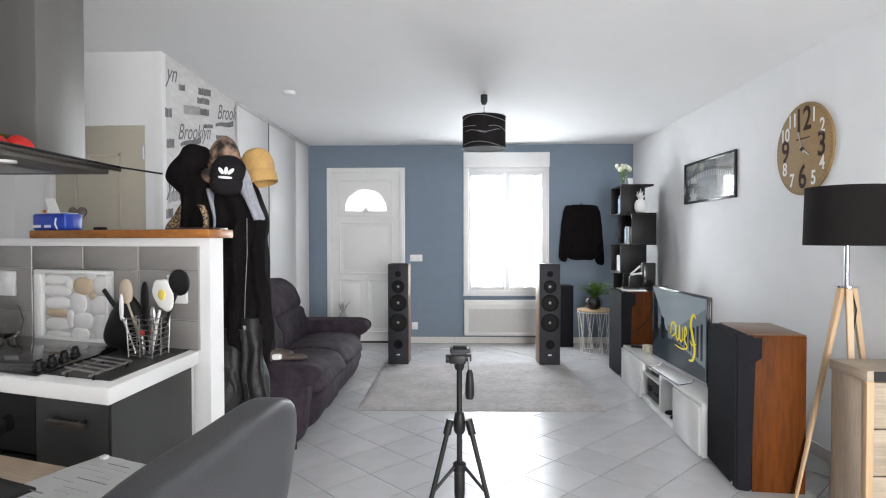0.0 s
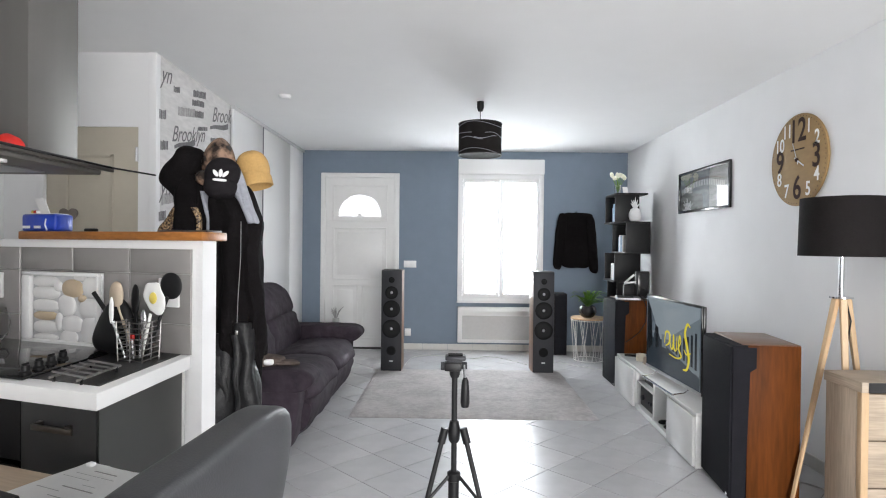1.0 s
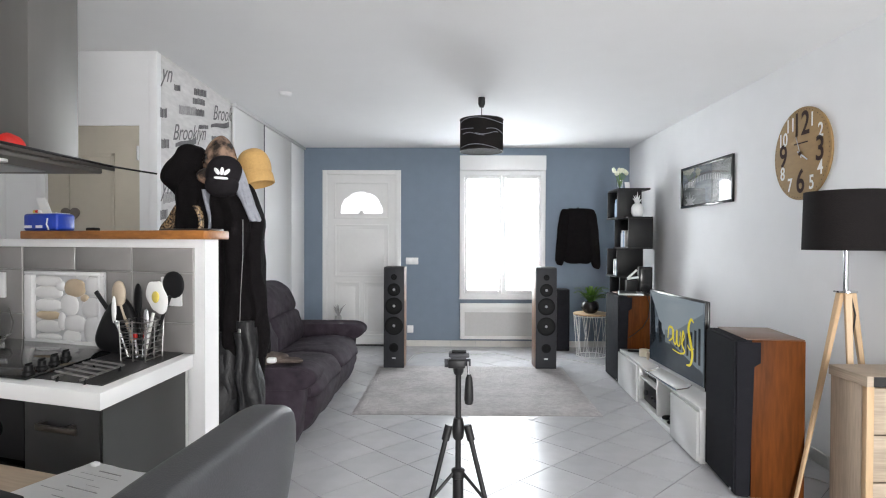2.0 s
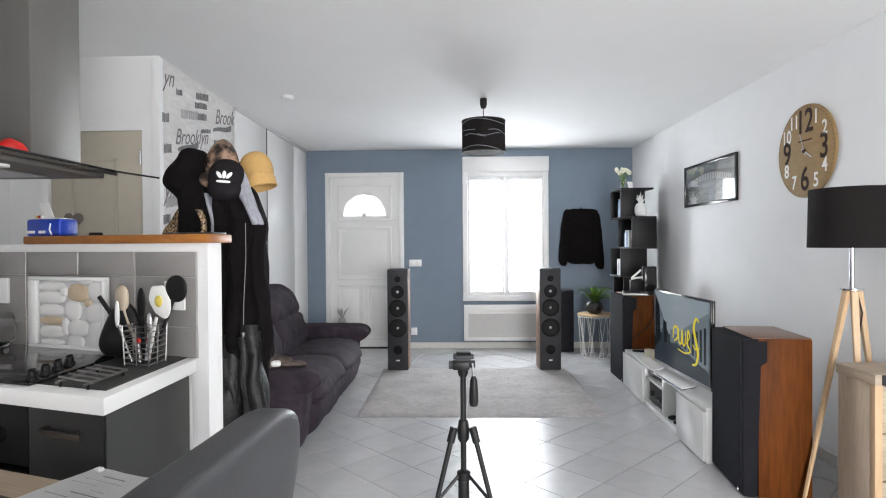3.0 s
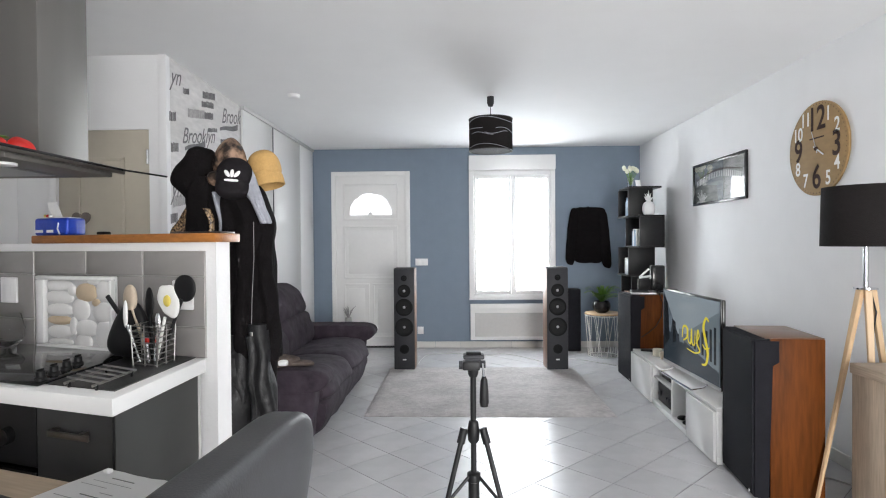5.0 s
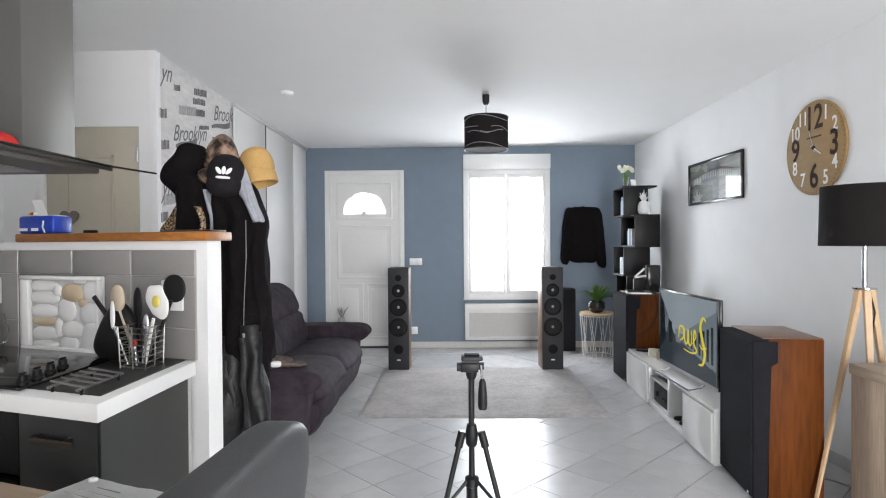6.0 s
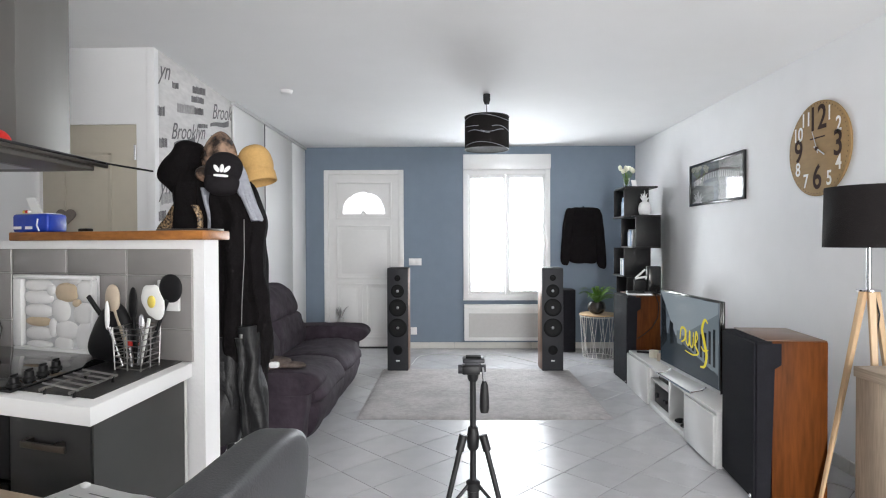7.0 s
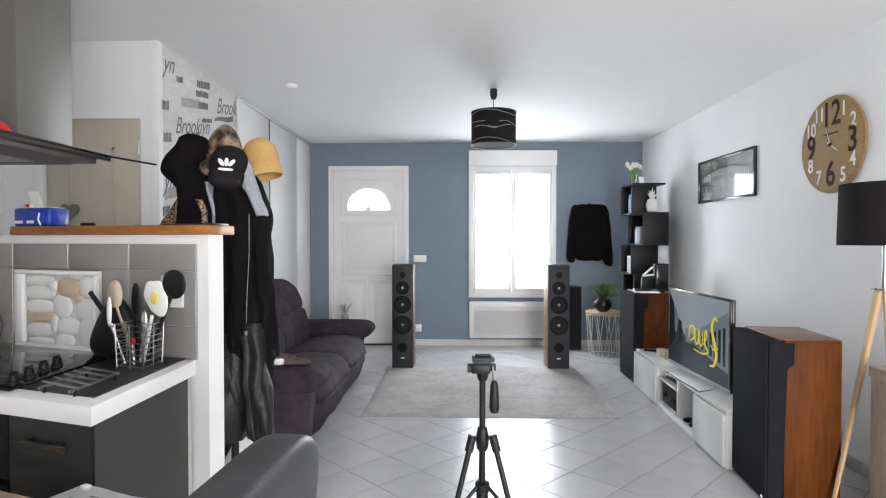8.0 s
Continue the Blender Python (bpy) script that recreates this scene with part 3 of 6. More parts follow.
# ---- living room ----
rug = bmesh.new()
RX0, RX1, RY0, RY1 = -0.745, 1.15, 4.315, 5.95
n, k = 60, 52
rv = [[rug.verts.new((RX0 + (RX1 - RX0) * i / n + 0.004 * noise.noise(Vector((0, j * 0.7, 3))), RY0 + (RY1 - RY0) * j / k + 0.006 * noise.noise(Vector((i * 0.5, 0, 1))),
                       0.017 + 0.004 * noise.noise(Vector((i * 0.6, j * 0.6, 0))) if 0 < i < n and 0 < j < k else 0.004)) for j in range(k + 1)] for i in range(n + 1)]
for i in range(n):
    for j in range(k):
        rug.faces.new((rv[i][j], rv[i + 1][j], rv[i + 1][j + 1], rv[i][j + 1]))
rim = [e for e in rug.edges if e.is_boundary]
ext = bmesh.ops.extrude_edge_only(rug, edges=rim)
for g in ext["geom"]:
    if isinstance(g, bmesh.types.BMVert):
        g.co.z = 0.0005
solo("rug", rug, "rug", "light grey short-pile rug on the tiled floor", "rug")


def floor_speaker(m, label):
    t = thing("floorstanding_speaker", label, "speaker", m, "pair of floorstanding speakers")
    w, h, d = 0.210, 1.04, 0.30
    part("cabinet", mbox(-w / 2, 0.022, 0.0, w / 2, d, h, bevel=0.004), "walnut", t, "walnut veneered cabinet")
    part("baffle", mbox(-w / 2, 0.0, 0.0, w / 2, 0.0215, h + 0.001, bevel=0.006), "baffle", t, "dark charcoal front")
    part("top_panel", mbox(-w / 2, 0.022, h + 0.0005, w / 2, d, h + 0.006, bevel=0.002), "black", t)
    rx = Euler((radians(90), 0, 0)).to_matrix().to_4x4()
    for zf, r in ((0.91, 0.030), (0.785, 0.066), (0.625, 0.088), (0.43, 0.094)):
        mm = Matrix.Translation((0, 0, h * zf)) @ rx
        dr_ = part("driver_ring", mlathe([(r, -0.001), (r, 0.005), (r - 0.008, 0.007), (r - 0.012, 0.002)], 40, mm), "rubber", t, "black driver surround")
        if r > 0.05:
            part("cone", mlathe([(r - 0.011, 0.0025), (r - 0.018, 0.005), (r - 0.026, 0.001), (0.022, -0.012), (0.0, -0.013)], 40, mm), "cone", dr_)
            part("dust_cap", mlathe([(0.021, -0.0118), (0.016, 0.001), (0.009, 0.006), (0.0, 0.008)], 28, mm), "alu", dr_, "shiny metal phase plug")
        else:
            part("dome", mlathe([(0.017, 0.001), (0.012, 0.008), (0.0, 0.011)], 28, mm), "cone", dr_)
    mm = Matrix.Translation((0, 0, h * 0.215)) @ rx
    part("bass_port", mlathe([(0.047, 0.001), (0.047, 0.006), (0.040, 0.006), (0.036, -0.001), (0.0, -0.001)], 36, mm), "rubber", t, "round black bass port")
    part("badge", mbox(-0.018, -0.004, h * 0.105, 0.018, -0.0005, h * 0.118, bevel=0.001), "alu", t, "small metal badge")
    return t


floor_speaker(Matrix.Translation((-0.583, 5.83, 0)), "tall black-fronted walnut floorstanding speaker beside the door")
floor_speaker(Matrix.Translation((0.97, 5.83, 0)), "tall black-fronted walnut floorstanding speaker before the window")

# dark subwoofer standing behind
sw = thing("rear_speaker", "slim black cloth-covered speaker against the wall", "speaker", Matrix.Translation((1.42, 6.86, 0)))
part("cabinet", mbox(-0.16, 0, 0.0, -0.0, 0.2, 0.74, bevel=0.01), "black", sw)
part("grille", mbox(-0.15, -0.015, 0.02, -0.008, -0.0005, 0.73, bevel=0.006), "cloth_grille", sw)


def grille_speaker(m, label, w, d, h, top):
    """A broad speaker whose cloth front faces -x; its wooden flank faces the camera."""
    t = thing("grille_speaker", label, "speaker", m, "wooden cloth-fronted speakers")
    part("cabinet", mbox(0.085, 0, 0.0, d, w, h, bevel=0.004), "cherry", t, "cherry wood cabinet")
    part("top_panel", mbox(0.06, 0.003, h + 0.0005, d - 0.002, w - 0.003, h + 0.006, bevel=0.002), top, t)
    bm = bmesh.new()
    prism(bm, [(0.0, 0.01), (0.055, 0.0), (0.0845, 0.0), (0.0845, h * 0.845), (0.135, h * 0.845), (0.135, h - 0.001), (0.0, h - 0.001)], w + 0.012, Matrix.Translation((0, -0.006, 0.0)))
    bmesh.ops.bevel(bm, geom=bm.edges[:], offset=0.010, segments=3, affect="EDGES")
    part("grille", bm, "cloth_grille", t, "charcoal cloth grille")
    part("badge", mlathe([(0.008, 0), (0.008, 0.003), (0, 0.003)], 16, Matrix.Translation((-0.004, 0.025, 0.035)) @ Euler((0, radians(-90), 0)).to_matrix().to_4x4()), "chrome", t, "small round metal badge")
    return t


grille_speaker(pose(1.465, 2.985, 0, 0, 0, -6), "large cherry wood speaker with charcoal cloth front", 0.43, 0.342, 0.812, "cherry_top")
grille_speaker(pose(1.545, 5.31, 0, 0, 0, 0), "cherry wood speaker with cloth front beside the bench", 0.42, 0.335, 0.812, "cherry_top")
solo("loose_cable", tube(bmesh.new(), [(1.80, 5.298, 0.83), (1.83, 5.297, 0.74), (1.82, 5.297, 0.62), (1.77, 5.297, 0.53), (1.70, 5.297, 0.47), (1.64, 5.296, 0.43)], 0.004, 6), "black", "thin black cable hanging down a speaker", "cable")

# low bench for the television
bn = thing("tv_bench", "white gloss low bench with open compartments", "tv bench", pose(1.555, 5.28, 0, 0, 0, -90 - 2.3))
# local x runs towards the camera, y towards the wall side is negative
BL, BD, BH = 1.86, 0.42, 0.330
for name, q, mt in (("top", (0, 0, BH - 0.022, BL, BD, BH), "gloss"), ("bottom", (0, 0, 0.0, BL, BD, 0.04), "gloss"), ("back_panel", (0.0, BD - 0.012, 0.04, BL, BD - 0.001, BH - 0.022), "dark"),
                    ("side_panel", (0, 0, 0.04, 0.02, BD - 0.012, BH - 0.022), "gloss"), ("side_panel", (BL - 0.02, 0, 0.04, BL, BD - 0.012, BH - 0.022), "gloss"),
                    ("divider", (0.59, 0, 0.04, 0.61, BD - 0.012, BH - 0.022), "gloss"), ("divider", (1.05, 0, 0.04, 1.07, BD - 0.012, BH - 0.022), "gloss"), ("divider", (1.39, 0, 0.04, 1.41, BD - 0.012, BH - 0.022), "gloss"),
                    ("shelf", (0.611, 0.01, 0.215, 1.049, BD - 0.013, 0.231), "gloss"),
                    ("door", (0.004, -0.018, 0.012, 0.602, -0.0005, BH - 0.024), "gloss"), ("door", (1.402, -0.018, 0.012, BL - 0.004, -0.0005, BH - 0.024), "gloss")):
    part(name, mbox(*q, bevel=0.002), mt, bn)


def on_bench(x, y, z):
    return bn.matrix_world @ Matrix.Translation((x, y, z))


st = thing("set_top_box", "slim black media player on the bench shelf", "media player", on_bench(0.83, 0.13, 0.231))
part("case", mbox(-0.15, -0.08, 0.003, 0.15, 0.12, 0.045, bevel=0.004), "tvblack", st)
part("display", mbox(-0.05, -0.0815, 0.014, 0.05, -0.0801, 0.032), "ceram", st)
av = thing("amplifier", "black hi-fi amplifier inside the bench", "amplifier", on_bench(0.83, 0.12, 0.04))
part("case", mbox(-0.18, -0.09, 0.008, 0.18, 0.2, 0.155, bevel=0.005), "black", av)
for xx, rr in ((-0.10, 0.022), (0.11, 0.014), (0.06, 0.009)):
    part("knob", mrod((xx, -0.0905, 0.08), (xx, -0.108, 0.08), rr, n=24), "baffle", av)
gc = thing("game_controller", "small black gamepad lying in the bench", "controller", on_bench(1.22, 0.08, 0.04))
part("body", mblob((0, 0, 0.022), (0.13, 0.07, 0.036), 0.05, 9, 2.4, 3), "black", gc)
for s in (-1, 1):
    part("grip", mblob((s * 0.055, -0.035, 0.02), (0.04, 0.08, 0.034), 0.04, 9, 2.2, 3), "black", gc)
cn = thing("candle_jar", "cream candle in a small glass jar", "candle", on_bench(0.33, 0.12, BH))
part("jar", mlathe([(0.036, 0.0), (0.038, 0.004), (0.038, 0.06), (0.035, 0.06), (0.035, 0.012), (0, 0.012)], 28), "wax", cn)
part("wick", mrod((0, 0, 0.012), (0, 0, 0.05), 0.0015, n=6), "black", cn)
solo("small_jar", mlathe([(0.025, 0), (0.026, 0.05), (0.02, 0.06), (0.0, 0.06)], 24), "spoon", "small cork-topped jar on the bench", "jar", on_bench(0.46, 0.13, BH))
solo("remote_control", mbox(-0.085, -0.02, 0, 0.085, 0.02, 0.016, bevel=0.006), "black", "black remote control lying on the bench", "remote", on_bench(0.14, 0.12, BH) @ pose(0, 0, 0, 0, 0, 70))

# television
tv = thing("television", "flat-screen television showing a grey street picture", "television", pose(1.583, 4.08, BH, 0, 0, -88.5))
TW, TH = 0.93, 0.565
part("housing", mbox(-TW / 2, 0.012, 0.045, TW / 2, 0.03, 0.045 + TH, bevel=0.006), "tvblack", tv)
part("back_cover", mbox(-TW * 0.36, 0.0305, 0.09, TW * 0.36, 0.065, TH * 0.75, bevel=0.015), "black", tv)
part("bezel", mbox(-TW / 2, 0.0, 0.045, TW / 2, 0.0119, 0.045 + TH, bevel=0.003), "tvblack", tv)
scr = part("screen", mbox(-TW / 2 + 0.012, -0.003, 0.07, TW / 2 - 0.012, -0.0004, 0.045 + TH - 0.012), "screen", tv, "lit screen, grey street picture")
part("chin", mbox(-TW / 2, -0.004, 0.045, TW / 2, -0.0005, 0.067, bevel=0.001), "alu", tv, "silver lower edge")
# what the picture shows: a pale sky, a street front with bays and a dark pavement
ZL, ZU = 0.072, 0.045 + TH - 0.014
for pts, mt in (([(-0.44, ZU), (-0.18, 0.30), (0.02, 0.33), (0.44, 0.50), (0.44, ZU)], "scr_sky"),
                ([(-0.02, 0.34), (0.44, 0.53), (0.44, 0.16), (-0.02, 0.25)], "scr_wall"),
                ([(-0.44, 0.30), (-0.20, 0.29), (0.0, 0.25), (0.44, 0.15), (0.44, ZL), (-0.44, ZL)], "scr_road"),
                ([(-0.44, ZU - 0.02), (-0.36, 0.50), (-0.33, 0.24), (-0.44, 0.16)], "scr_dark"), ([(-0.28, 0.40), (-0.22, 0.38), (-0.21, 0.24), (-0.27, 0.22)], "scr_dark"),
                ([(-0.16, 0.34), (-0.08, 0.35), (-0.07, 0.25), (-0.15, 0.25)], "scr_wall")):
    part("picture_patch", prism(bmesh.new(), pts, 0.0003, Matrix.Translation((0, -0.0034 - 0.0001 * len(scr.children), 0))), mt, scr)
for i in range(7):
    x = 0.03 + i * 0.058
    part("picture_bay", mbox(x, -0.0046, 0.255 - 0.16 * x, x + 0.030, -0.0043, 0.305 + 0.33 * x), "scr_dark", scr)
# yellow brush strokes of the picture
FL = 0.8


def stroke(pts, w):
    bm = bmesh.new()
    q = []
    for i in range(len(pts) - 1):
        p0, p1, p2, p3 = (Vector(pts[max(0, min(len(pts) - 1, i + o))]) for o in (-1, 0, 1, 2))
        for s in range(8):
            t = s / 8
            q.append(0.5 * ((2 * p1) + (p2 - p0) * t + (2 * p0 - 5 * p1 + 4 * p2 - p3) * t * t + (3 * p1 - p0 - 3 * p2 + p3) * t ** 3))
    q.append(Vector(pts[-1]))
    last = None
    for i, p in enumerate(q):
        d = (q[min(i + 1, len(q) - 1)] - q[max(i - 1, 0)]).normalized()
        nn = Vector((-d.y, d.x)) * w * (0.35 + 0.65 * math.sin(math.pi * i / len(q)))
        pair = [bm.verts.new((p.x + s * nn.x, yy, (p.y + s * nn.y) * FL)) for s in (-1, 1) for yy in (-0.0047, -0.0056)]
        if last:
            for a, b in ((0, 1), (1, 3), (3, 2), (2, 0)):
                bm.faces.new((last[a], last[b], pair[b], pair[a]))
        last = pair
    return bm


for pts, w in (([(0.31, 0.57), (0.27, 0.59), (0.235, 0.51), (0.265, 0.41), (0.295, 0.31), (0.27, 0.22), (0.21, 0.20)], 0.016), ([(0.22, 0.37), (0.26, 0.34), (0.32, 0.36)], 0.007),
               ([(-0.10, 0.36), (-0.08, 0.46), (-0.02, 0.46), (-0.02, 0.38), (-0.08, 0.34)], 0.011), ([(0.0, 0.46), (0.0, 0.36), (0.04, 0.34), (0.055, 0.46), (0.06, 0.35), (0.10, 0.34), (0.11, 0.46)], 0.009),
               ([(0.12, 0.35), (0.17, 0.42), (0.15, 0.47), (0.14, 0.36), (0.18, 0.30), (0.10, 0.27), (-0.02, 0.28)], 0.009)):
    part("yellow_stroke", stroke(pts, w), "yellow", scr, "yellow brush lettering on the screen")
part("stand_foot", tube(bmesh.new(), [(-0.28, -0.10, 0.006), (0.28, -0.10, 0.006)], 0.007, 8), "chrome", tv, "chrome stand bar")
for s in (-0.27, 0.27):
    part("stand_leg", tube(bmesh.new(), [(s, -0.10, 0.006), (s, -0.02, 0.02), (s, 0.03, 0.06)], 0.007, 8), "chrome", tv)
    part("stand_rear", tube(bmesh.new(), [(s, 0.03, 0.06), (s, 0.08, 0.03), (s, 0.13, 0.006)], 0.007, 8), "chrome", tv)

# stepped shelf tower in the corner
tw = thing("shelf_tower", "tall black stepped shelf tower filled with books", "shelf", Matrix.Translation((1.76, 6.0, 0)))
TX = ((0.02, 0.29, 0.0, 0.55), (0.0, 0.23, 0.55, 0.94), (-0.03, 0.24, 0.94, 1.24), (0.05, 0.30, 1.24, 1.555), (-0.03, 0.22, 1.555, 1.855))
for a, b, z0, z1 in TX:
    t = 0.016
    f = -0.12 if z0 == 1.24 else 0.0
    part("shelf_board", mbox(a - 0.01, f, z0, b + 0.0, 0.38, z0 + t, bevel=0.002), "black", tw)
    part("side_panel", mbox(a, f, z0 + t, b, f + t, z1 - 0.0005, bevel=0.001), "black", tw)
    part("side_panel", mbox(a, 0.38 - t, z0 + t, b, 0.38, z1 - 0.0005, bevel=0.001), "black", tw)
    part("back_panel", mbox(b - t, f + t, z0 + t, b - 0.001, 0.38 - t, z1 - 0.0005), "black", tw)
part("step_board", mbox(0.04, -0.12, 1.5555, 0.30, -0.0005, 1.571, bevel=0.002), "black", tw)
part("top_board", mbox(-0.02, -0.005, 1.855, 0.31, 0.385, 1.873, bevel=0.002), "black", tw)
rng = random.Random(8)
for zz, y0, nb, mats in ((1.571, 0.06, 4, ("book_b",)), (1.256, 0.03, 6, ("book_w", "book_b")), (0.956, 0.03, 6, ("book_w", "book_w", "book_b")), (0.566, 0.03, 7, ("book_w", "book_b"))):
    ox = next(a for a, b, z0, z1 in TX if abs(z0 + 0.016 - zz) < 0.01)
    for i in range(nb):
        w = rng.uniform(0.016, 0.03)
        hh = rng.uniform(0.15, 0.19)
        bk = thing("book", "upright paperback on the black shelf", "book", Matrix.Translation((1.76 + ox + 0.012, 6.0 + y0, zz)), "books on the shelf tower")
        part("cover", mbox(0, 0, 0, 0.12, w, hh, bevel=0.002), rng.choice(mats), bk)
        part("pages", mbox(0.004, 0.003, hh + 0.0002, 0.119, w - 0.003, hh + 0.001), "paper", bk)
        y0 += w + 0.002

# white pineapple ornament
pa = thing("pineapple_ornament", "white ceramic pineapple on the shelf", "ornament", Matrix.Translation((1.915, 5.935, 1.5712)))
part("body", mlathe([(0.028, 0), (0.05, 0.01), (0.062, 0.05), (0.060, 0.09), (0.045, 0.125), (0.022, 0.14), (0, 0.142)], 28), "pvc", pa)
bm = bmesh.new()
for i, (k, tilt, ln) in enumerate([(j, 0.75, 0.075) for j in range(6)] + [(j + 0.5, 0.4, 0.095) for j in range(5)] + [(0, 0.02, 0.12)]):
    a = k * math.tau / 5.5
    e = Vector((math.cos(a) * math.sin(tilt), math.sin(a) * math.sin(tilt), math.cos(tilt))) * ln
    rod(bm, (0, 0, 0.135), Vector((0, 0, 0.135)) + e, 0.016, 0.001, 8)
part("crown", bm, "pvc", pa)

# flowers on the shelf top
fl = thing("flower_vase", "small glass vase with cream tulips on the shelf", "vase", Matrix.Translation((1.80, 6.16, 1.873)))
part("vase", mlathe([(0.028, 0), (0.03, 0.004), (0.036, 0.10), (0.033, 0.10), (0.027, 0.01), (0, 0.01)], 24), "glass", fl)
rng = random.Random(3)
for i in range(11):
    a, r = rng.uniform(0, math.tau), rng.uniform(0.01, 0.085)
    tip = Vector((r * math.cos(a), r * math.sin(a), rng.uniform(0.15, 0.205)))
    stem = part("stem", tube(bmesh.new(), [(0.0, 0.0, 0.015), tip * 0.5 + Vector((0, 0, 0.02)), tip], 0.003, 5), "leaf", fl)
    part("bloom", mblob(tip + Vector((0, 0, 0.012)), (0.042, 0.042, 0.05), 0.25, 30, 2, 2, i), "petal", stem)
pf = solo("photo_card", mbox(-0.03, -0.003, 0, 0.03, 0.003, 0.07, bevel=0.001), "paper", "small white card leaning on the vase", "card", pose(1.855, 6.06, 1.874, -14, 0, 20))

# laptop-like printer dock on the middle speaker
nb = thing("notebook_computer", "open black notebook computer on the speaker", "laptop", pose(1.70, 5.45, 0.8185, 0, 0, 75))
part("base", mbox(-0.16, -0.11, 0.0, 0.16, 0.11, 0.018, bevel=0.004), "alu", nb)
part("keyboard", mbox(-0.14, -0.05, 0.0182, 0.14, 0.095, 0.0195), "black", nb)
lid = bmesh.new()
box(lid, -0.16, 0.0, 0.0, 0.16, 0.008, 0.20, bevel=0.003)
lidp = part("lid", lid, "tvblack", nb, "black glossy lid")
lidp.matrix_local = Matrix.Translation((0, -0.112, 0.018)) @ Euler((radians(88), 0, 0)).to_matrix().to_4x4()
dk = thing("desk_phone", "black device with a white handset on the speaker", "telephone", pose(1.862, 5.56, 0.8185, 0, 0, 0))
part("body", mbox(-0.055, -0.03, 0.0, 0.075, 0.03, 0.255, bevel=0.012, seg=3), "black", dk)
part("front_panel", mbox(-0.04, -0.0335, 0.02, 0.06, -0.0302, 0.235, bevel=0.001), "tvblack", dk)
hs = bmesh.new()
for a, b in (((-0.165, -0.02, 0.138), (-0.06, -0.02, 0.152)), ((-0.165, -0.02, 0.142), (-0.075, -0.02, 0.222))):
    tube(hs, [a, Vector(a).lerp(Vector(b), 0.5) + Vector((0, -0.006, 0.002)), b], 0.010, 8)
part("handset", hs, "pvc", dk, "folded white handset")
part("handset_rest", mbox(-0.17, -0.012, 0.0, -0.056, 0.025, 0.127, bevel=0.006), "black", dk)

# wire table with plant
wt = thing("wire_side_table", "white wire basket table with pale wood top", "side table", Matrix.Translation((1.615, 6.60, 0)))
part("tabletop", mlathe([(0.20, 0.475), (0.205, 0.478), (0.205, 0.49), (0.20, 0.494), (0, 0.494)], 48), "beech", wt, "pale round wooden top")
for z, r in ((0.006, 0.165), (0.465, 0.2)):
    part("ring", tube(bmesh.new(), [(r * math.cos(k * math.tau / 40), r * math.sin(k * math.tau / 40), z) for k in range(41)], 0.004, 6), "wire", wt)
for i in range(20):
    a, b = i * math.tau / 20, (i + (1.1 if i % 2 else -1.1)) * math.tau / 20
    part("wire_bar", mrod((0.165 * math.cos(a), 0.165 * math.sin(a), 0.006), (0.2 * math.cos(b), 0.2 * math.sin(b), 0.468), 0.0033, n=6), "wire", wt)
fp = thing("potted_fern", "green fern in a round black pot", "plant", Matrix.Translation((1.59, 6.56, 0.494)))
part("pot", mlathe([(0.045, 0), (0.075, 0.02), (0.10, 0.065), (0.095, 0.11), (0.078, 0.135), (0.07, 0.135), (0.07, 0.115), (0, 0.115)], 36), "pot", fp, "glossy black round pot")
rng = random.Random(11)
for i in range(46):
    a, ln, up = rng.uniform(0, math.tau), rng.uniform(0.12, 0.23), rng.uniform(0.07, 0.19)
    bm = bmesh.new()
    d = Vector((math.cos(a), math.sin(a), 0))
    s = Vector((-d.y, d.x, 0))
    prev = None
    for j in range(6):
        t = j / 5
        p = d * ln * t + Vector((0, 0, 0.115 + up * math.sin(t * 2.1)))
        w = 0.015 * math.sin(math.pi * (0.15 + 0.84 * t))
        q = [bm.verts.new(p - s * w), bm.verts.new(p + s * w + Vector((0, 0, 0.004)))]
        if prev:
            bm.faces.new((prev[0], prev[1], q[1], q[0]))
        prev = q
    bmesh.ops.solidify(bm, geom=bm.faces[:], thickness=0.001)
    part("frond", bm, "leaf", fp)

# sweater on the far wall
sv = thing("hanging_sweater", "black sweater hung on a wall hook", "sweater", Matrix.Translation((1.555, YW - 0.05, 1.01)))
bm = bmesh.new()
for c, sz, sd_, rot in (((0, 0, 0.37), (0.41, 0.07, 0.68), 1.0, 0), ((0, 0, 0.60), (0.42, 0.07, 0.22), 2.0, 0)):
    blob(bm, c, sz, 0.06, 7, 5.0, 4, sd_)
part("body", bm, "black_cloth", sv)
for s in (-1, 1):
    bm = bmesh.new()
    blob(bm, (s * 0.195, -0.012, 0.335 - s * 0.012), (0.125, 0.075, 0.70), 0.10, 8, 4.0, 4, s * 3.0, Euler((0, s * radians(-5), 0)).to_matrix().to_4x4())
    part("sleeve", bm, "black_cloth", sv)
part("wall_hook", mrod((0, 0.05, 0.72), (0, -0.01, 0.72), 0.008), "chrome", sv)

# picture on the right wall
pc = thing("framed_picture", "black-framed grey stadium photograph behind glass", "picture", Matrix.Translation((XR, 4.99, 1.815)) @ pose(0, 0, 0, 0, 0, -90))
PW, PH = 0.99, 0.375
bm = bmesh.new()
for q in ((-PW / 2, -PH / 2, PW / 2, -PH / 2 + 0.022), (-PW / 2, PH / 2 - 0.022, PW / 2, PH / 2), (-PW / 2, -PH / 2 + 0.022, -PW / 2 + 0.022, PH / 2 - 0.022), (PW / 2 - 0.022, -PH / 2 + 0.022, PW / 2, PH / 2 - 0.022)):
    box(bm, q[0], -0.022, q[1], q[2], -0.001, q[3], bevel=0.002)
part("frame", bm, "tvblack", pc, "thin black frame")
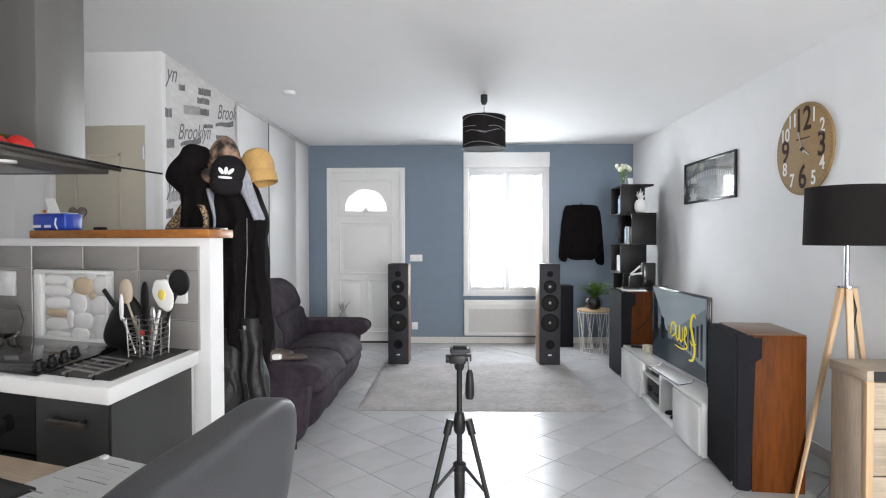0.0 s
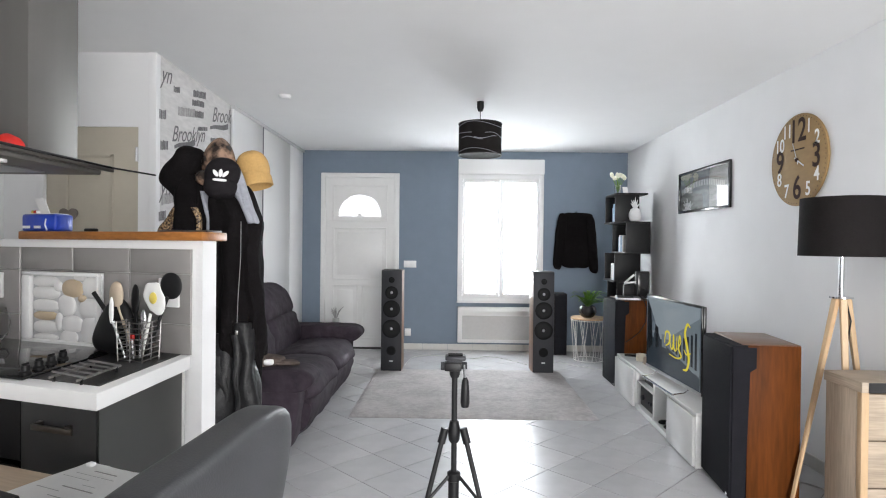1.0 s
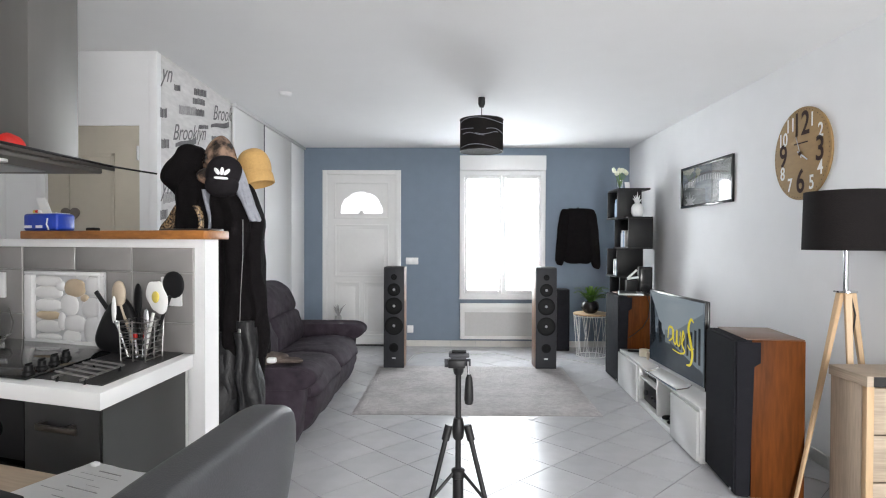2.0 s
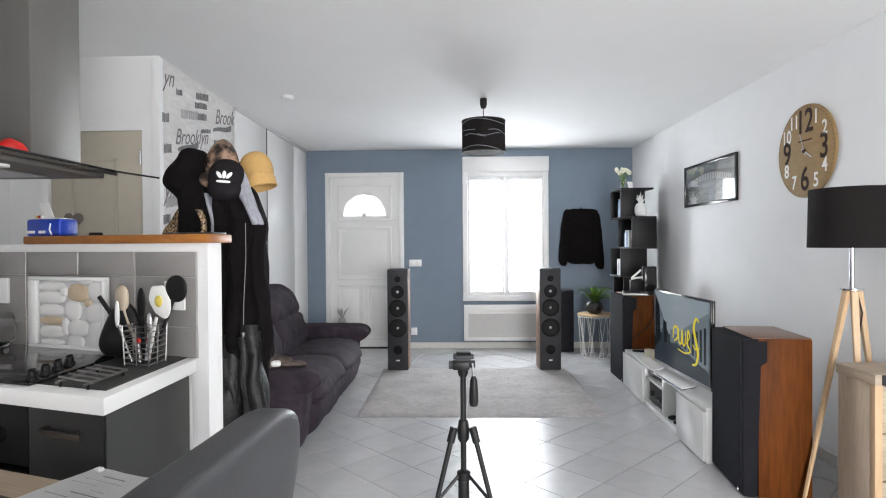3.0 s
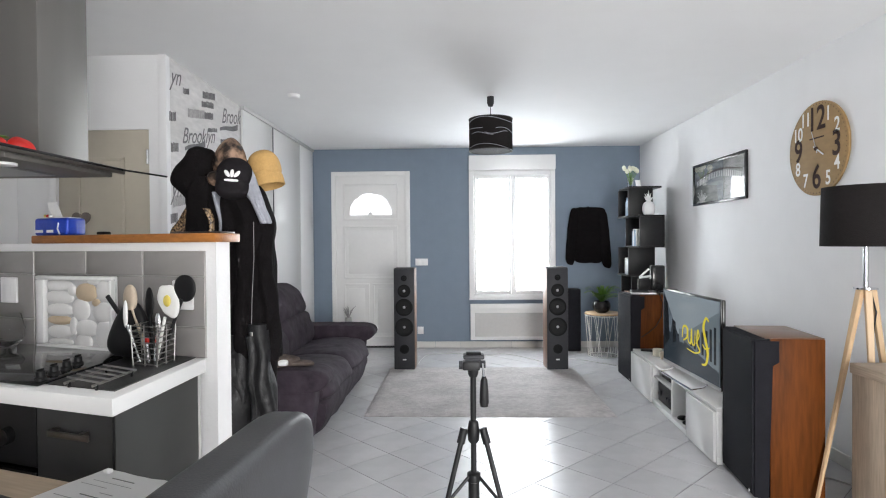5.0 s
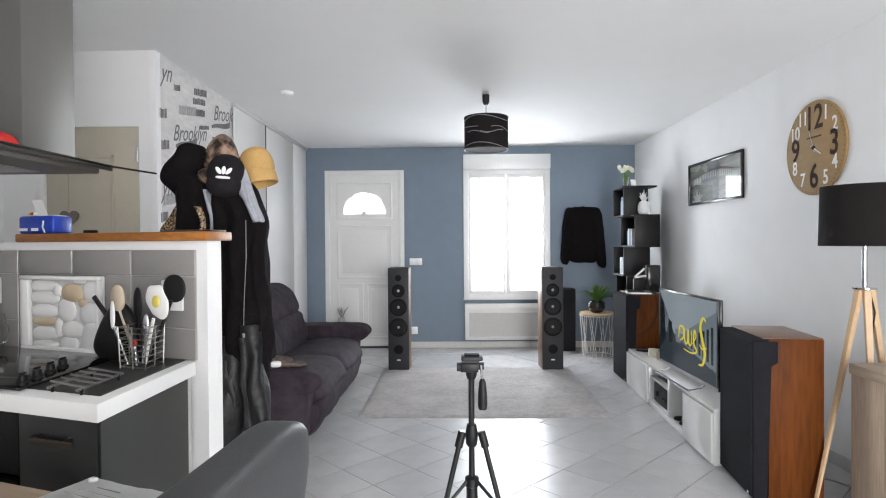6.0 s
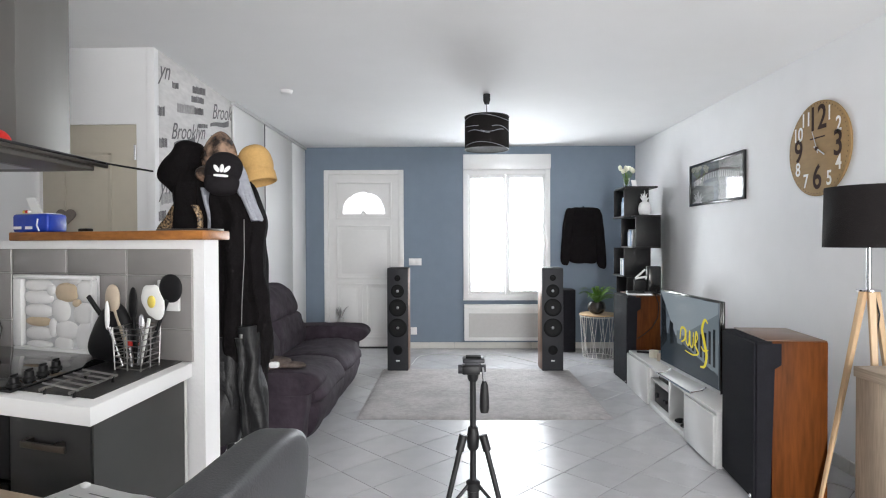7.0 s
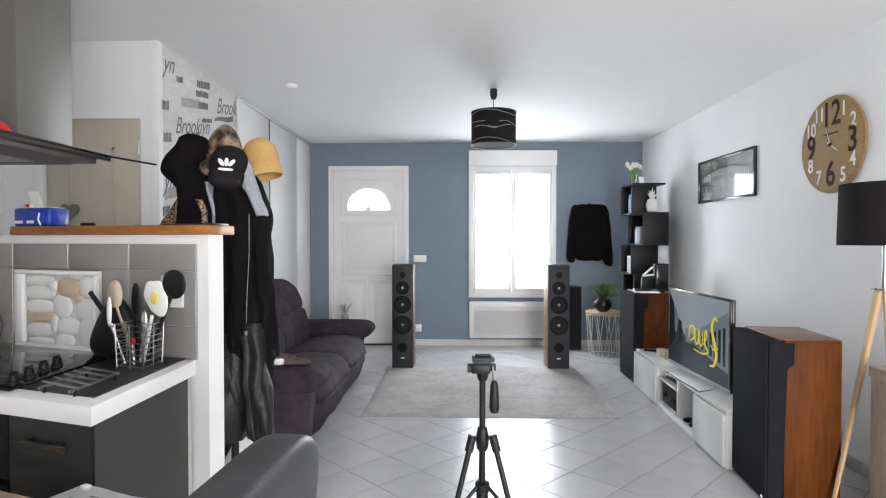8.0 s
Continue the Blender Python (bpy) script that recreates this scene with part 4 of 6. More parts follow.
ph = part("photograph", mbox(-PW / 2 + 0.02, -0.008, -PH / 2 + 0.02, PW / 2 - 0.02, -0.002, PH / 2 - 0.02), "photo", pc, "faded grey photograph of a stadium")
bm = bmesh.new()
for i in range(26):
    x0 = -0.42 + i * 0.032
    zt = 0.035 + 0.05 * math.sin(math.pi * i / 25)
    box(bm, x0, -0.0086, zt - 0.05, x0 + 0.014, -0.0081, zt)
part("stadium_columns", bm, "ink2", ph)
part("stadium_roof", stroke([(-0.44, 0.03), (-0.2, 0.085), (0.1, 0.10), (0.42, 0.05)], 0.012), "num_d", ph).location = (0, -0.0046, 0.015)
cov = part("cover_glass", mbox(-PW / 2 + 0.02, -0.016, -PH / 2 + 0.02, PW / 2 - 0.02, -0.013, PH / 2 - 0.02), "glass", pc, "reflecting cover glass")
cov.visible_shadow = False

# wall clock
ck = thing("wall_clock", "large round brown wall clock with dark and white numerals", "clock", Matrix.Translation((XR, 3.635, 1.866)) @ pose(0, 0, 0, 0, 0, -90))
face = Euler((radians(90), 0, 0)).to_matrix().to_4x4()
part("dial", mlathe([(0.285, 0.001), (0.287, 0.004), (0.287, 0.016), (0.283, 0.018), (0, 0.018)], 72, face), "clock", ck, "brown board dial")
for i in range(1, 13):
    a = math.radians(90 - 30 * i)
    big = i % 3 == 0
    r = 0.178 if i in (12, 6) else 0.185 if big else 0.22
    lettering("numeral", str(i), 0.205 if big else 0.12, "num_d" if big else "num_w", ck, Matrix.Translation((r * math.cos(a), -0.0188, r * math.sin(a))) @ face @ Matrix.Diagonal((0.85, 1, 1, 1)), 0.0004, bold=0.003 if big else 0.002)
for i in range(60):
    a = i * math.tau / 60
    part("minute_mark", mbox(-0.0015, -0.0192, -0.003, 0.0015, -0.0181, 0.003), "num_d", ck).matrix_local = Matrix.Translation((0.272 * math.sin(a), 0, 0.272 * math.cos(a)))
part("printed_bar", mbox(-0.07, -0.0188, 0.062, 0.07, -0.0181, 0.07), "num_d", ck)
for ang, ln, w in ((122, 0.085, 0.004), (-22, 0.12, 0.002)):
    ob = part("clock_hand", mbox(-w, -0.024, -0.03, w, -0.021, ln, bevel=0.001), "alu", ck, "thin metal hand")
    ob.matrix_local = Euler((0, radians(ang), 0)).to_matrix().to_4x4()
part("hub", mrod((0, -0.018, 0), (0, -0.027, 0), 0.012), "num_d", ck)

# tripod floor lamp
la = thing("floor_lamp", "tripod floor lamp with wooden legs and black drum shade", "floor lamp", Matrix.Translation((2.003, 2.955, 0)))
part("shade", mlathe([(0.190, 1.275), (0.193, 1.275), (0.186, 1.57), (0.183, 1.57), (0.1895, 1.277)], 64), "shade", la, "black fabric drum shade")
part("shade_lining", mlathe([(0.188, 1.28), (0.181, 1.565)], 64), "paper", la)
part("pole", mrod((0, 0, 1.07), (0, 0, 1.45), 0.012, n=20), "chrome", la, "chrome pole")
part("collar", mlathe([(0.052, 1.062), (0.052, 1.07), (0.02, 1.074), (0.0, 1.074)], 32), "chrome", la)
part("bulb_holder", mrod((0, 0, 1.40), (0, 0, 1.47), 0.02), "pvc", la)
part("bulb", mlathe([(0.012, 1.47), (0.03, 1.51), (0.03, 1.535), (0.0, 1.56)], 24), "pvc", la)
for a, reach in ((-108, 0.17), (-8, 0.17), (190, 0.275)):
    d = Vector((math.cos(radians(a)), math.sin(radians(a)), 0))
    s = Vector((-d.y, d.x, 0))
    bm = bmesh.new()
    vs = []
    for z, r, w in ((0.0, reach, 0.007), (1.06, 0.030, 0.014)):
        c = d * r + Vector((0, 0, z))
        vs.append([bm.verts.new(c + d * p * w + s * q * w * 1.15) for p, q in ((-1, -1), (1, -1), (1, 1), (-1, 1))])
    for i in range(4):
        j = (i + 1) % 4
        bm.faces.new((vs[0][i], vs[0][j], vs[1][j], vs[1][i]))
    bm.faces.new(vs[0]), bm.faces.new(vs[1])
    bmesh.ops.bevel(bm, geom=bm.edges[:], offset=0.003, segments=1, affect="EDGES")
    part("leg", bm, "beech", la, "pale beech leg")
part("lamp_cord", tube(bmesh.new(), [(0.01, -0.02, 1.06), (0.03, -0.03, 0.95), (0.02, -0.02, 0.82), (0.0, 0.0, 0.62)], 0.004, 6), "black", la)

# oak sideboard
sb = thing("sideboard", "light oak sideboard with dark-edged top", "sideboard", Matrix.Translation((1.815, 2.535, 0)))
part("top_board", mbox(-0.008, -0.008, 0.688, 0.375, 0.245, 0.735, bevel=0.003), "oak_h", sb)
part("top_edge", mbox(0.02, -0.0115, 0.69, 0.375, -0.0085, 0.733), "slate", sb, "dark grey front edge")
part("side_panel", mbox(0.0, 0.03, 0.0, 0.022, 0.24, 0.6875, bevel=0.002), "oak", sb)
part("post", mbox(-0.002, 0.0, 0.0, 0.03, 0.0295, 0.6875, bevel=0.002), "beech", sb, "pale corner post")
part("back_panel", mbox(0.0225, 0.22, 0.0, 0.375, 0.24, 0.6875), "oak", sb)
part("base_panel", mbox(0.0225, 0.03, 0.03, 0.375, 0.2195, 0.05), "oak", sb)
for i in range(3):
    part("drawer_front", mbox(0.0305, 0.012, 0.06 + i * 0.208, 0.375, 0.03, 0.262 + i * 0.208, bevel=0.002), "oak_h", sb)

# pendant lamp
pl = thing("pendant_lamp", "black drum pendant with pale curved lines", "pendant lamp", Matrix.Translation((0.245, 4.66, 0)))
part("ceiling_rose", mlathe([(0.0, H), (0.028, H), (0.028, H - 0.05), (0.018, H - 0.078), (0.0, H - 0.08)], 28), "black", pl)
part("cord", mrod((0, 0, 2.072), (0, 0, H - 0.08), 0.003, n=8), "black", pl)
part("shade", mlathe([(0.172, 2.040), (0.174, 2.040), (0.174, 2.292), (0.172, 2.292), (0.172, 2.042)], 56), "shade", pl, "black drum shade")
for z in (2.037, 2.289):
    part("shade_ring", tube(bmesh.new(), [(0.174 * math.cos(k * math.tau / 56), 0.174 * math.sin(k * math.tau / 56), z + 0.003) for k in range(57)], 0.004, 6), "black", pl)
rng = random.Random(2)
for a0, a1, z0, z1, bow in ((-2.9, -0.3, 2.260, 2.274, 0.02), (-2.8, -0.2, 2.058, 2.054, 0.018), (-2.6, -1.5, 2.162, 2.152, 0.01), (-1.9, -0.8, 2.162, 2.162, -0.012), (-1.4, -0.2, 2.193, 2.180, 0.01), (-2.9, -2.0, 2.207, 2.198, 0.0)):
    part("pale_line", tube(bmesh.new(), [(0.1755 * math.cos(a0 + (a1 - a0) * k / 20), 0.1755 * math.sin(a0 + (a1 - a0) * k / 20), z0 + (z1 - z0) * k / 20 + bow * math.sin(k / 20 * math.pi * 1.6)) for k in range(21)], 0.0022, 5), "grey_cloth", pl)
for k in range(3):
    part("spider_arm", mrod((0, 0, 2.252), (0.172 * math.cos(k * 2.1), 0.172 * math.sin(k * 2.1), 2.283), 0.002, n=6), "black", pl)

# camera tripod standing in the room
tp = thing("camera_tripod", "black aluminium camera tripod with pan handle", "tripod", Matrix.Translation((0.035, 1.92, 0)))
part("centre_column", mrod((0, 0, 0.42), (0, 0, 0.90), 0.0095, n=18), "black", tp)
part("lower_column", mlathe([(0.016, 0.44), (0.018, 0.46), (0.018, 0.54), (0.014, 0.56)], 20), "black", tp)
part("shoulder", mlathe([(0.013, 0.66), (0.018, 0.668), (0.021, 0.70), (0.018, 0.712), (0.015, 0.73), (0.012, 0.732)], 24), "black", tp)
part("pan_base", mlathe([(0.013, 0.875), (0.017, 0.885), (0.019, 0.912), (0.015, 0.925), (0.0, 0.925)], 24), "black", tp)
part("tilt_block", mbox(-0.034, -0.020, 0.898, 0.022, 0.020, 0.926, bevel=0.004), "black", tp)
part("lock_knob", mrod((-0.034, 0, 0.912), (-0.046, 0, 0.912), 0.014, n=18), "baffle", tp)
part("side_knob", mrod((0.022, 0, 0.915), (0.040, 0, 0.915), 0.012, n=18), "baffle", tp)
part("head_plate", mbox(-0.032, -0.026, 0.934, 0.036, 0.026, 0.948, bevel=0.005), "baffle", tp, "grey quick-release plate")
part("plate_pad", mbox(-0.022, -0.018, 0.9482, 0.026, 0.018, 0.953, bevel=0.002), "rubber", tp)
part("plate_stem", mbox(-0.025, -0.02, 0.9282, 0.025, 0.02, 0.9358), "baffle", tp)
part("handle_bar", mrod((0.030, -0.015, 0.92), (0.034, -0.03, 0.875), 0.004, n=8), "chrome", tp)
part("handle_grip", mlathe([(0.006, 0.882), (0.011, 0.87), (0.014, 0.835), (0.015, 0.80), (0.012, 0.786), (0.0, 0.784)], 18, Matrix.Translation((0.034, -0.03, 0))), "black", tp, "black foam pan grip")
for a in (-152, -28, 90):
    d = Vector((math.cos(radians(a)), math.sin(radians(a)), 0))
    P = lambda r, z: d * r + Vector((0, 0, z))
    leg = part("leg", mrod(P(0.040, 0.69), P(0.134, 0.36), 0.0082, n=14), "black", tp)
    part("leg_joint", mrod(P(0.034, 0.712), P(0.048, 0.665), 0.013, n=14), "black", leg)
    part("leg_lock", mrod(P(0.130, 0.375), P(0.141, 0.335), 0.0125, n=14), "black", leg)
    part("lower_leg", mrod(P(0.134, 0.36), P(0.230, 0.02), 0.0068, n=12), "baffle", leg)
    part("rubber_foot", mrod(P(0.228, 0.03), P(0.235, 0.0), 0.011, n=12), "rubber", leg)
    part("brace", mrod(P(0.014, 0.555), P(0.100, 0.48), 0.0055, n=8), "black", leg)
part("brace_collar", mlathe([(0.014, 0.53), (0.022, 0.535), (0.022, 0.56), (0.014, 0.565)], 20), "black", tp)

# loose wires on the floor
for pts in ([(-0.47, 6.15, 0.004), (-0.40, 6.62, 0.004), (-0.15, 6.72, 0.004), (0.10, 6.66, 0.004), (0.30, 6.58, 0.004), (0.42, 6.70, 0.004), (0.62, 6.60, 0.004), (0.95, 6.15, 0.004)],
            [(1.02, 6.14, 0.004), (1.12, 6.42, 0.004), (1.28, 6.38, 0.004), (1.45, 6.22, 0.004), (1.62, 6.05, 0.004), (1.75, 5.76, 0.004)],
            [(1.80, 3.42, 0.004), (1.90, 3.30, 0.004), (2.02, 3.22, 0.004), (2.10, 3.05, 0.004), (2.12, 2.85, 0.004)]):
    q = []
    for i in range(len(pts) - 1):
        p0, p1, p2, p3 = (Vector(pts[max(0, min(len(pts) - 1, i + o))]) for o in (-1, 0, 1, 2))
        q += [0.5 * (2 * p1 + (p2 - p0) * t + (2 * p0 - 5 * p1 + 4 * p2 - p3) * t * t + (3 * p1 - p0 - 3 * p2 + p3) * t ** 3) for t in (0, 0.25, 0.5, 0.75)]
    q.append(Vector(pts[-1]))
    solo("speaker_wire", tube(bmesh.new(), q, 0.0035, 6), "grille", "thin grey speaker wire lying on the floor", "cable", group="wires on the floor")

# ---- sofa ----
so = thing("sofa", "dark brown microfibre recliner sofa along the wardrobe", "sofa", Matrix.Translation((-1.8, 3.42, 0)))
# local x: from the wardrobe to the room, y: along the wall, away from the camera
SL = 2.05


def upholstered(profile, y0, y1, seed=0.0, wrinkle=0.010, edge=7.0, rows=22, crown=0.14):
    """A stuffed cushion: a smooth outline in x and z, drawn along y, with rounded ends and soft wrinkles."""
    bm = bmesh.new()
    ring = curve_through(profile)
    c = sum(ring, Vector((0, 0))) / len(ring)
    loops = []
    for j in range(rows + 1):
        u = -math.cos(math.pi * j / rows)
        k = max(0.05, (1 - abs(u) ** edge)) ** (1 / 2.6)
        y = (y0 + y1) / 2 + u * (y1 - y0) / 2
        loop = []
        for p in ring:
            q = c + (p - c) * (1 - crown + crown * k)
            v = Vector((q.x, y, q.y))
            d = Vector((p.x - c.x, 0, p.y - c.y)).normalized()
            v += d * wrinkle * (noise.noise(v * 5 + Vector((seed, 0, seed))) + 0.6 * noise.noise(v * 13 + Vector((0, seed, 0))))
            loop.append(bm.verts.new(v))
        loops.append(loop)
    n = len(ring)
    for a, b in zip(loops, loops[1:]):
        for i in range(n):
            bm.faces.new((a[i], a[(i + 1) % n], b[(i + 1) % n], b[i]))
    bm.faces.new(loops[0]), bm.faces.new(loops[-1][::-1])
    return bm


SEAT = [(0.28, 0.27), (0.29, 0.40), (0.48, 0.445), (0.72, 0.465), (0.88, 0.445), (0.95, 0.38), (0.945, 0.305), (0.70, 0.26)]
FOOTREST = [(0.78, 0.30), (0.92, 0.315), (0.95, 0.26), (0.925, 0.17), (0.875, 0.085), (0.78, 0.07)]
LUMBAR = [(0.10, 0.40), (0.20, 0.34), (0.43, 0.40), (0.47, 0.49), (0.445, 0.62), (0.39, 0.71), (0.20, 0.73), (0.08, 0.66)]
HEAD = [(0.04, 0.66), (0.12, 0.61), (0.34, 0.635), (0.40, 0.72), (0.375, 0.83), (0.30, 0.925), (0.18, 0.96), (0.06, 0.92), (0.02, 0.80)]
ARM = [(0.06, 0.05), (0.06, 0.30), (0.08, 0.46), (0.40, 0.47), (0.82, 0.47), (0.895, 0.42), (0.89, 0.25), (0.835, 0.055), (0.5, 0.04)]
ARM_PAD = [(0.20, 0.43), (0.21, 0.535), (0.45, 0.558), (0.78, 0.558), (0.94, 0.545), (1.0, 0.495), (0.965, 0.435), (0.85, 0.41), (0.5, 0.415)]
part("base", mbox(0.05, 0.06, 0.05, 0.80, SL - 0.06, 0.28, bevel=0.03), "sofa", so)
for i, y0 in enumerate((0.0, SL - 0.25)):
    arm = part("arm", upholstered(ARM, y0 + 0.012, y0 + 0.238, i + 1.0), "sofa", so, "padded rounded armrest")
    part("arm_pad", upholstered(ARM_PAD, y0, y0 + 0.25, i + 4.0), "sofa", arm)
    part("arm_seam", tube(bmesh.new(), [(x, y0 + (0.004 if i == 0 else 0.246), z) for x, z in ((0.35, 0.452), (0.6, 0.447), (0.84, 0.447), (0.93, 0.44))], 0.004, 6), "black", arm)
for i in range(2):
    y0 = 0.245 + i * (SL - 0.49) / 2
    y1 = y0 + (SL - 0.49) / 2 - 0.004
    part("seat_cushion", upholstered(SEAT, y0, y1, 5.0 + i, 0.016, 6.0, 26, 0.30), "sofa", so)
    part("footrest", upholstered(FOOTREST, y0 + 0.004, y1 - 0.004, 9.0 + i, 0.014, 8.0, 24, 0.28), "sofa", so, "padded recliner footrest")
    bk = part("back_cushion", upholstered(LUMBAR, y0, y1, 12.0 + i, 0.020, 6.0, 24, 0.22), "sofa", so)
    part("head_cushion", upholstered(HEAD, y0 + 0.004, y1 - 0.004, 15.0 + i, 0.016, 5.0, 24, 0.25), "sofa", bk)
for x, y in ((0.12, 0.1), (0.80, 0.1), (0.12, SL - 0.12), (0.80, SL - 0.06)):
    part("foot", mrod((x, y, 0), (x, y, 0.06), 0.025, n=14), "black", so)
th = thing("folded_throw", "small folded brown throw with white lining on the sofa", "throw", Matrix.Translation((-1.13, 3.55, 0.557)))
part("fold", mblob((-0.06, 0, 0.030), (0.34, 0.19, 0.075), 0.32, 9, 2.8, 4, 2), "throw", th)
part("lining", mblob((0.045, -0.068, 0.028), (0.06, 0.035, 0.036), 0.12, 12, 4, 3, 4), "paper", th, "white lining turned out")
part("tail", mblob((0.15, -0.01, 0.016), (0.16, 0.10, 0.034), 0.35, 14, 2.6, 4, 6), "throw", th)

# dried sprig by the front door
sp = thing("door_plant", "small dried sprig standing by the door", "plant", Matrix.Translation((-1.38, 6.95, 0)))
part("vase", mlathe([(0.05, 0), (0.06, 0.02), (0.05, 0.30), (0.04, 0.40), (0.035, 0.40), (0.03, 0.02), (0, 0.02)], 24), "grille", sp)
rng = random.Random(21)
for i in range(12):
    p = Vector((rng.uniform(-0.09, 0.09), rng.uniform(-0.06, 0.06), rng.uniform(0.46, 0.55)))
    part("sprig", tube(bmesh.new(), [(0, 0, 0.38), p * 0.6 + Vector((0, 0, 0.18)), p], [0.004, 0.006, 0.002], 5), "ink2", sp)

# ---- kitchen ----
PHI = radians(17.5)
KM = Matrix(((-math.cos(PHI), 0.022, 0, -0.741), (math.sin(PHI), 1, 0, 1.255), (0, 0, 1, 0), (0, 0, 0, 1)))
# a runs along the worktop away from its free end, b from its front to the wall behind


def kthing(name, label, category, a, b, z, group="", kind=""):
    return thing(name, label, category, Matrix.Translation(KM @ Vector((a, b, z))), group, kind)


def kpart(name, bm, mat, parent, label=""):
    top = parent
    while top.parent:
        top = top.parent
    bmesh.ops.transform(bm, matrix=top.matrix_world.inverted() @ KM, verts=bm.verts)
    return part(name, bm, mat, parent, label)


WB = 0.43
wl = kthing("wall_bar", "low white wall with grey tiled splashback", "wall", 0, WB, 0, kind="structure")
kpart("wall_core", mbox(-0.035, WB, 0, 1.9, WB + 0.09, 1.317), "wall", wl)
kpart("tile_bed", mbox(0.0, WB - 0.004, 0.985, 1.9, WB - 0.0005, 1.292), "sgrout", wl)
for r, (z0, z1) in enumerate(((0.985, 1.071), (1.074, 1.217), (1.220, 1.291))):
    a = 0.0
    while a < 1.88:
        b_ = min(a + 0.2275, 1.9)
        kpart("wall_tile", mbox(a + 0.0015, WB - 0.010, z0, b_ - 0.0015, WB - 0.0041, z1, bevel=0.0015, seg=1), "splash", wl)
        a += 0.23
bt = kthing("bar_top", "thick varnished pine shelf on the low wall", "bar top", 0, WB, 1.327)
kpart("board", mbox(-0.045, WB - 0.025, 1.317, 0.685, WB + 0.15, 1.343, bevel=0.004), "bar", bt)

wk = kthing("worktop", "white-edged black kitchen worktop", "worktop", 0.3, 0.2, 0.932)
kpart("slab", mbox(0.0, 0.0, 0.946, 1.9, WB - 0.011, 0.985, bevel=0.003), "pvc", wk, "white slab edge")
kpart("inlay", mbox(0.035, 0.05, 0.9852, 1.9, WB - 0.012, 0.9875), "worktop", wk, "black speckled surface")
hb = kthing("ceramic_hob", "black glass ceramic hob with round knobs", "hob", 0.6, 0.2, 0.9875)
kpart("glass_plate", mbox(0.245, 0.02, 0.9877, 0.85, WB - 0.03, 0.994, bevel=0.002), "ceram", hb)
for i in range(4):
    b = 0.05 + i * 0.053
    k_ = kpart("knob", mlathe([(0.016, 0.994), (0.016, 1.000), (0.012, 1.003), (0.011, 1.015), (0.0, 1.017)], 24, Matrix.Translation((0.268 + i * 0.010, b, 0))), "black", hb)
    kpart("knob_grip", mbox(0.265 + i * 0.010, b - 0.011, 1.0155, 0.271 + i * 0.010, b + 0.011, 1.021, bevel=0.002), "black", k_)

cb = kthing("drawer_cabinet", "dark grey kitchen drawer unit with bar handle", "cabinet", 0.13, 0.2, 0)
kpart("body", mbox(0.022, 0.05, 0.08, 0.26, WB - 0.02, 0.945), "slate", cb)
kpart("end_panel", mbox(0.018, 0.03, 0.0, 0.0215, WB - 0.03, 0.945), "panel", cb, "dark grey end panel")
kpart("end_filler", mbox(0.018, WB - 0.028, 0.0, 0.0215, WB - 0.012, 0.945), "grille", cb, "light grey filler strip")
kpart("plinth", mbox(0.04, 0.09, 0.0, 0.26, 0.10, 0.08), "black", cb)
for z0, z1 in ((0.70, 0.936), (0.40, 0.695), (0.10, 0.395)):
    dw = kpart("drawer_front", mbox(0.026, 0.028, z0, 0.258, 0.0495, z1, bevel=0.002), "slate", cb)
    kpart("handle", mbox(0.075, 0.002, z1 - 0.053, 0.20, 0.009, z1 - 0.039, bevel=0.002), "slatebrown", dw, "dark metal bar handle")
    for a in (0.095, 0.185):
        kpart("handle_post", mbox(a, 0.0085, z1 - 0.052, a + 0.012, 0.0285, z1 - 0.038), "slatebrown", dw)
ov = kthing("built_in_oven", "black built-in oven under the hob", "oven", 0.56, 0.2, 0)
kpart("body", mbox(0.265, 0.06, 0.08, 0.86, WB - 0.02, 0.945), "black", ov)
kpart("oven_door", mbox(0.27, 0.034, 0.22, 0.855, 0.0595, 0.78, bevel=0.003), "ceram", ov, "black glass oven door")
kpart("control_panel", mbox(0.27, 0.036, 0.79, 0.855, 0.0595, 0.938, bevel=0.003), "black", ov)
kpart("door_bar", mbox(0.32, -0.002, 0.735, 0.80, 0.012, 0.755, bevel=0.005), "alu", ov)
for a in (0.34, 0.77):
    kpart("bar_post", mbox(a, 0.0115, 0.738, a + 0.012, 0.0345, 0.752), "alu", ov)
for a in (0.36, 0.44, 0.66, 0.74):
    kpart("oven_knob", mrod((a, 0.0365, 0.86), (a, 0.012, 0.86), 0.02, n=20), "tvblack", ov)
kpart("plinth", mbox(0.265, 0.09, 0.0, 0.86, 0.10, 0.08), "black", ov)
c2 = kthing("base_cabinet", "dark grey kitchen base unit", "cabinet", 1.4, 0.2, 0)
kpart("body", mbox(0.865, 0.05, 0.08, 1.9, WB - 0.02, 0.945), "slate", c2)
kpart("plinth", mbox(0.865, 0.09, 0.0, 1.9, 0.10, 0.08), "black", c2)
for a in (0.87, 1.39):
    kpart("door", mbox(a, 0.028, 0.10, a + 0.51, 0.0495, 0.936, bevel=0.002), "slate", c2)

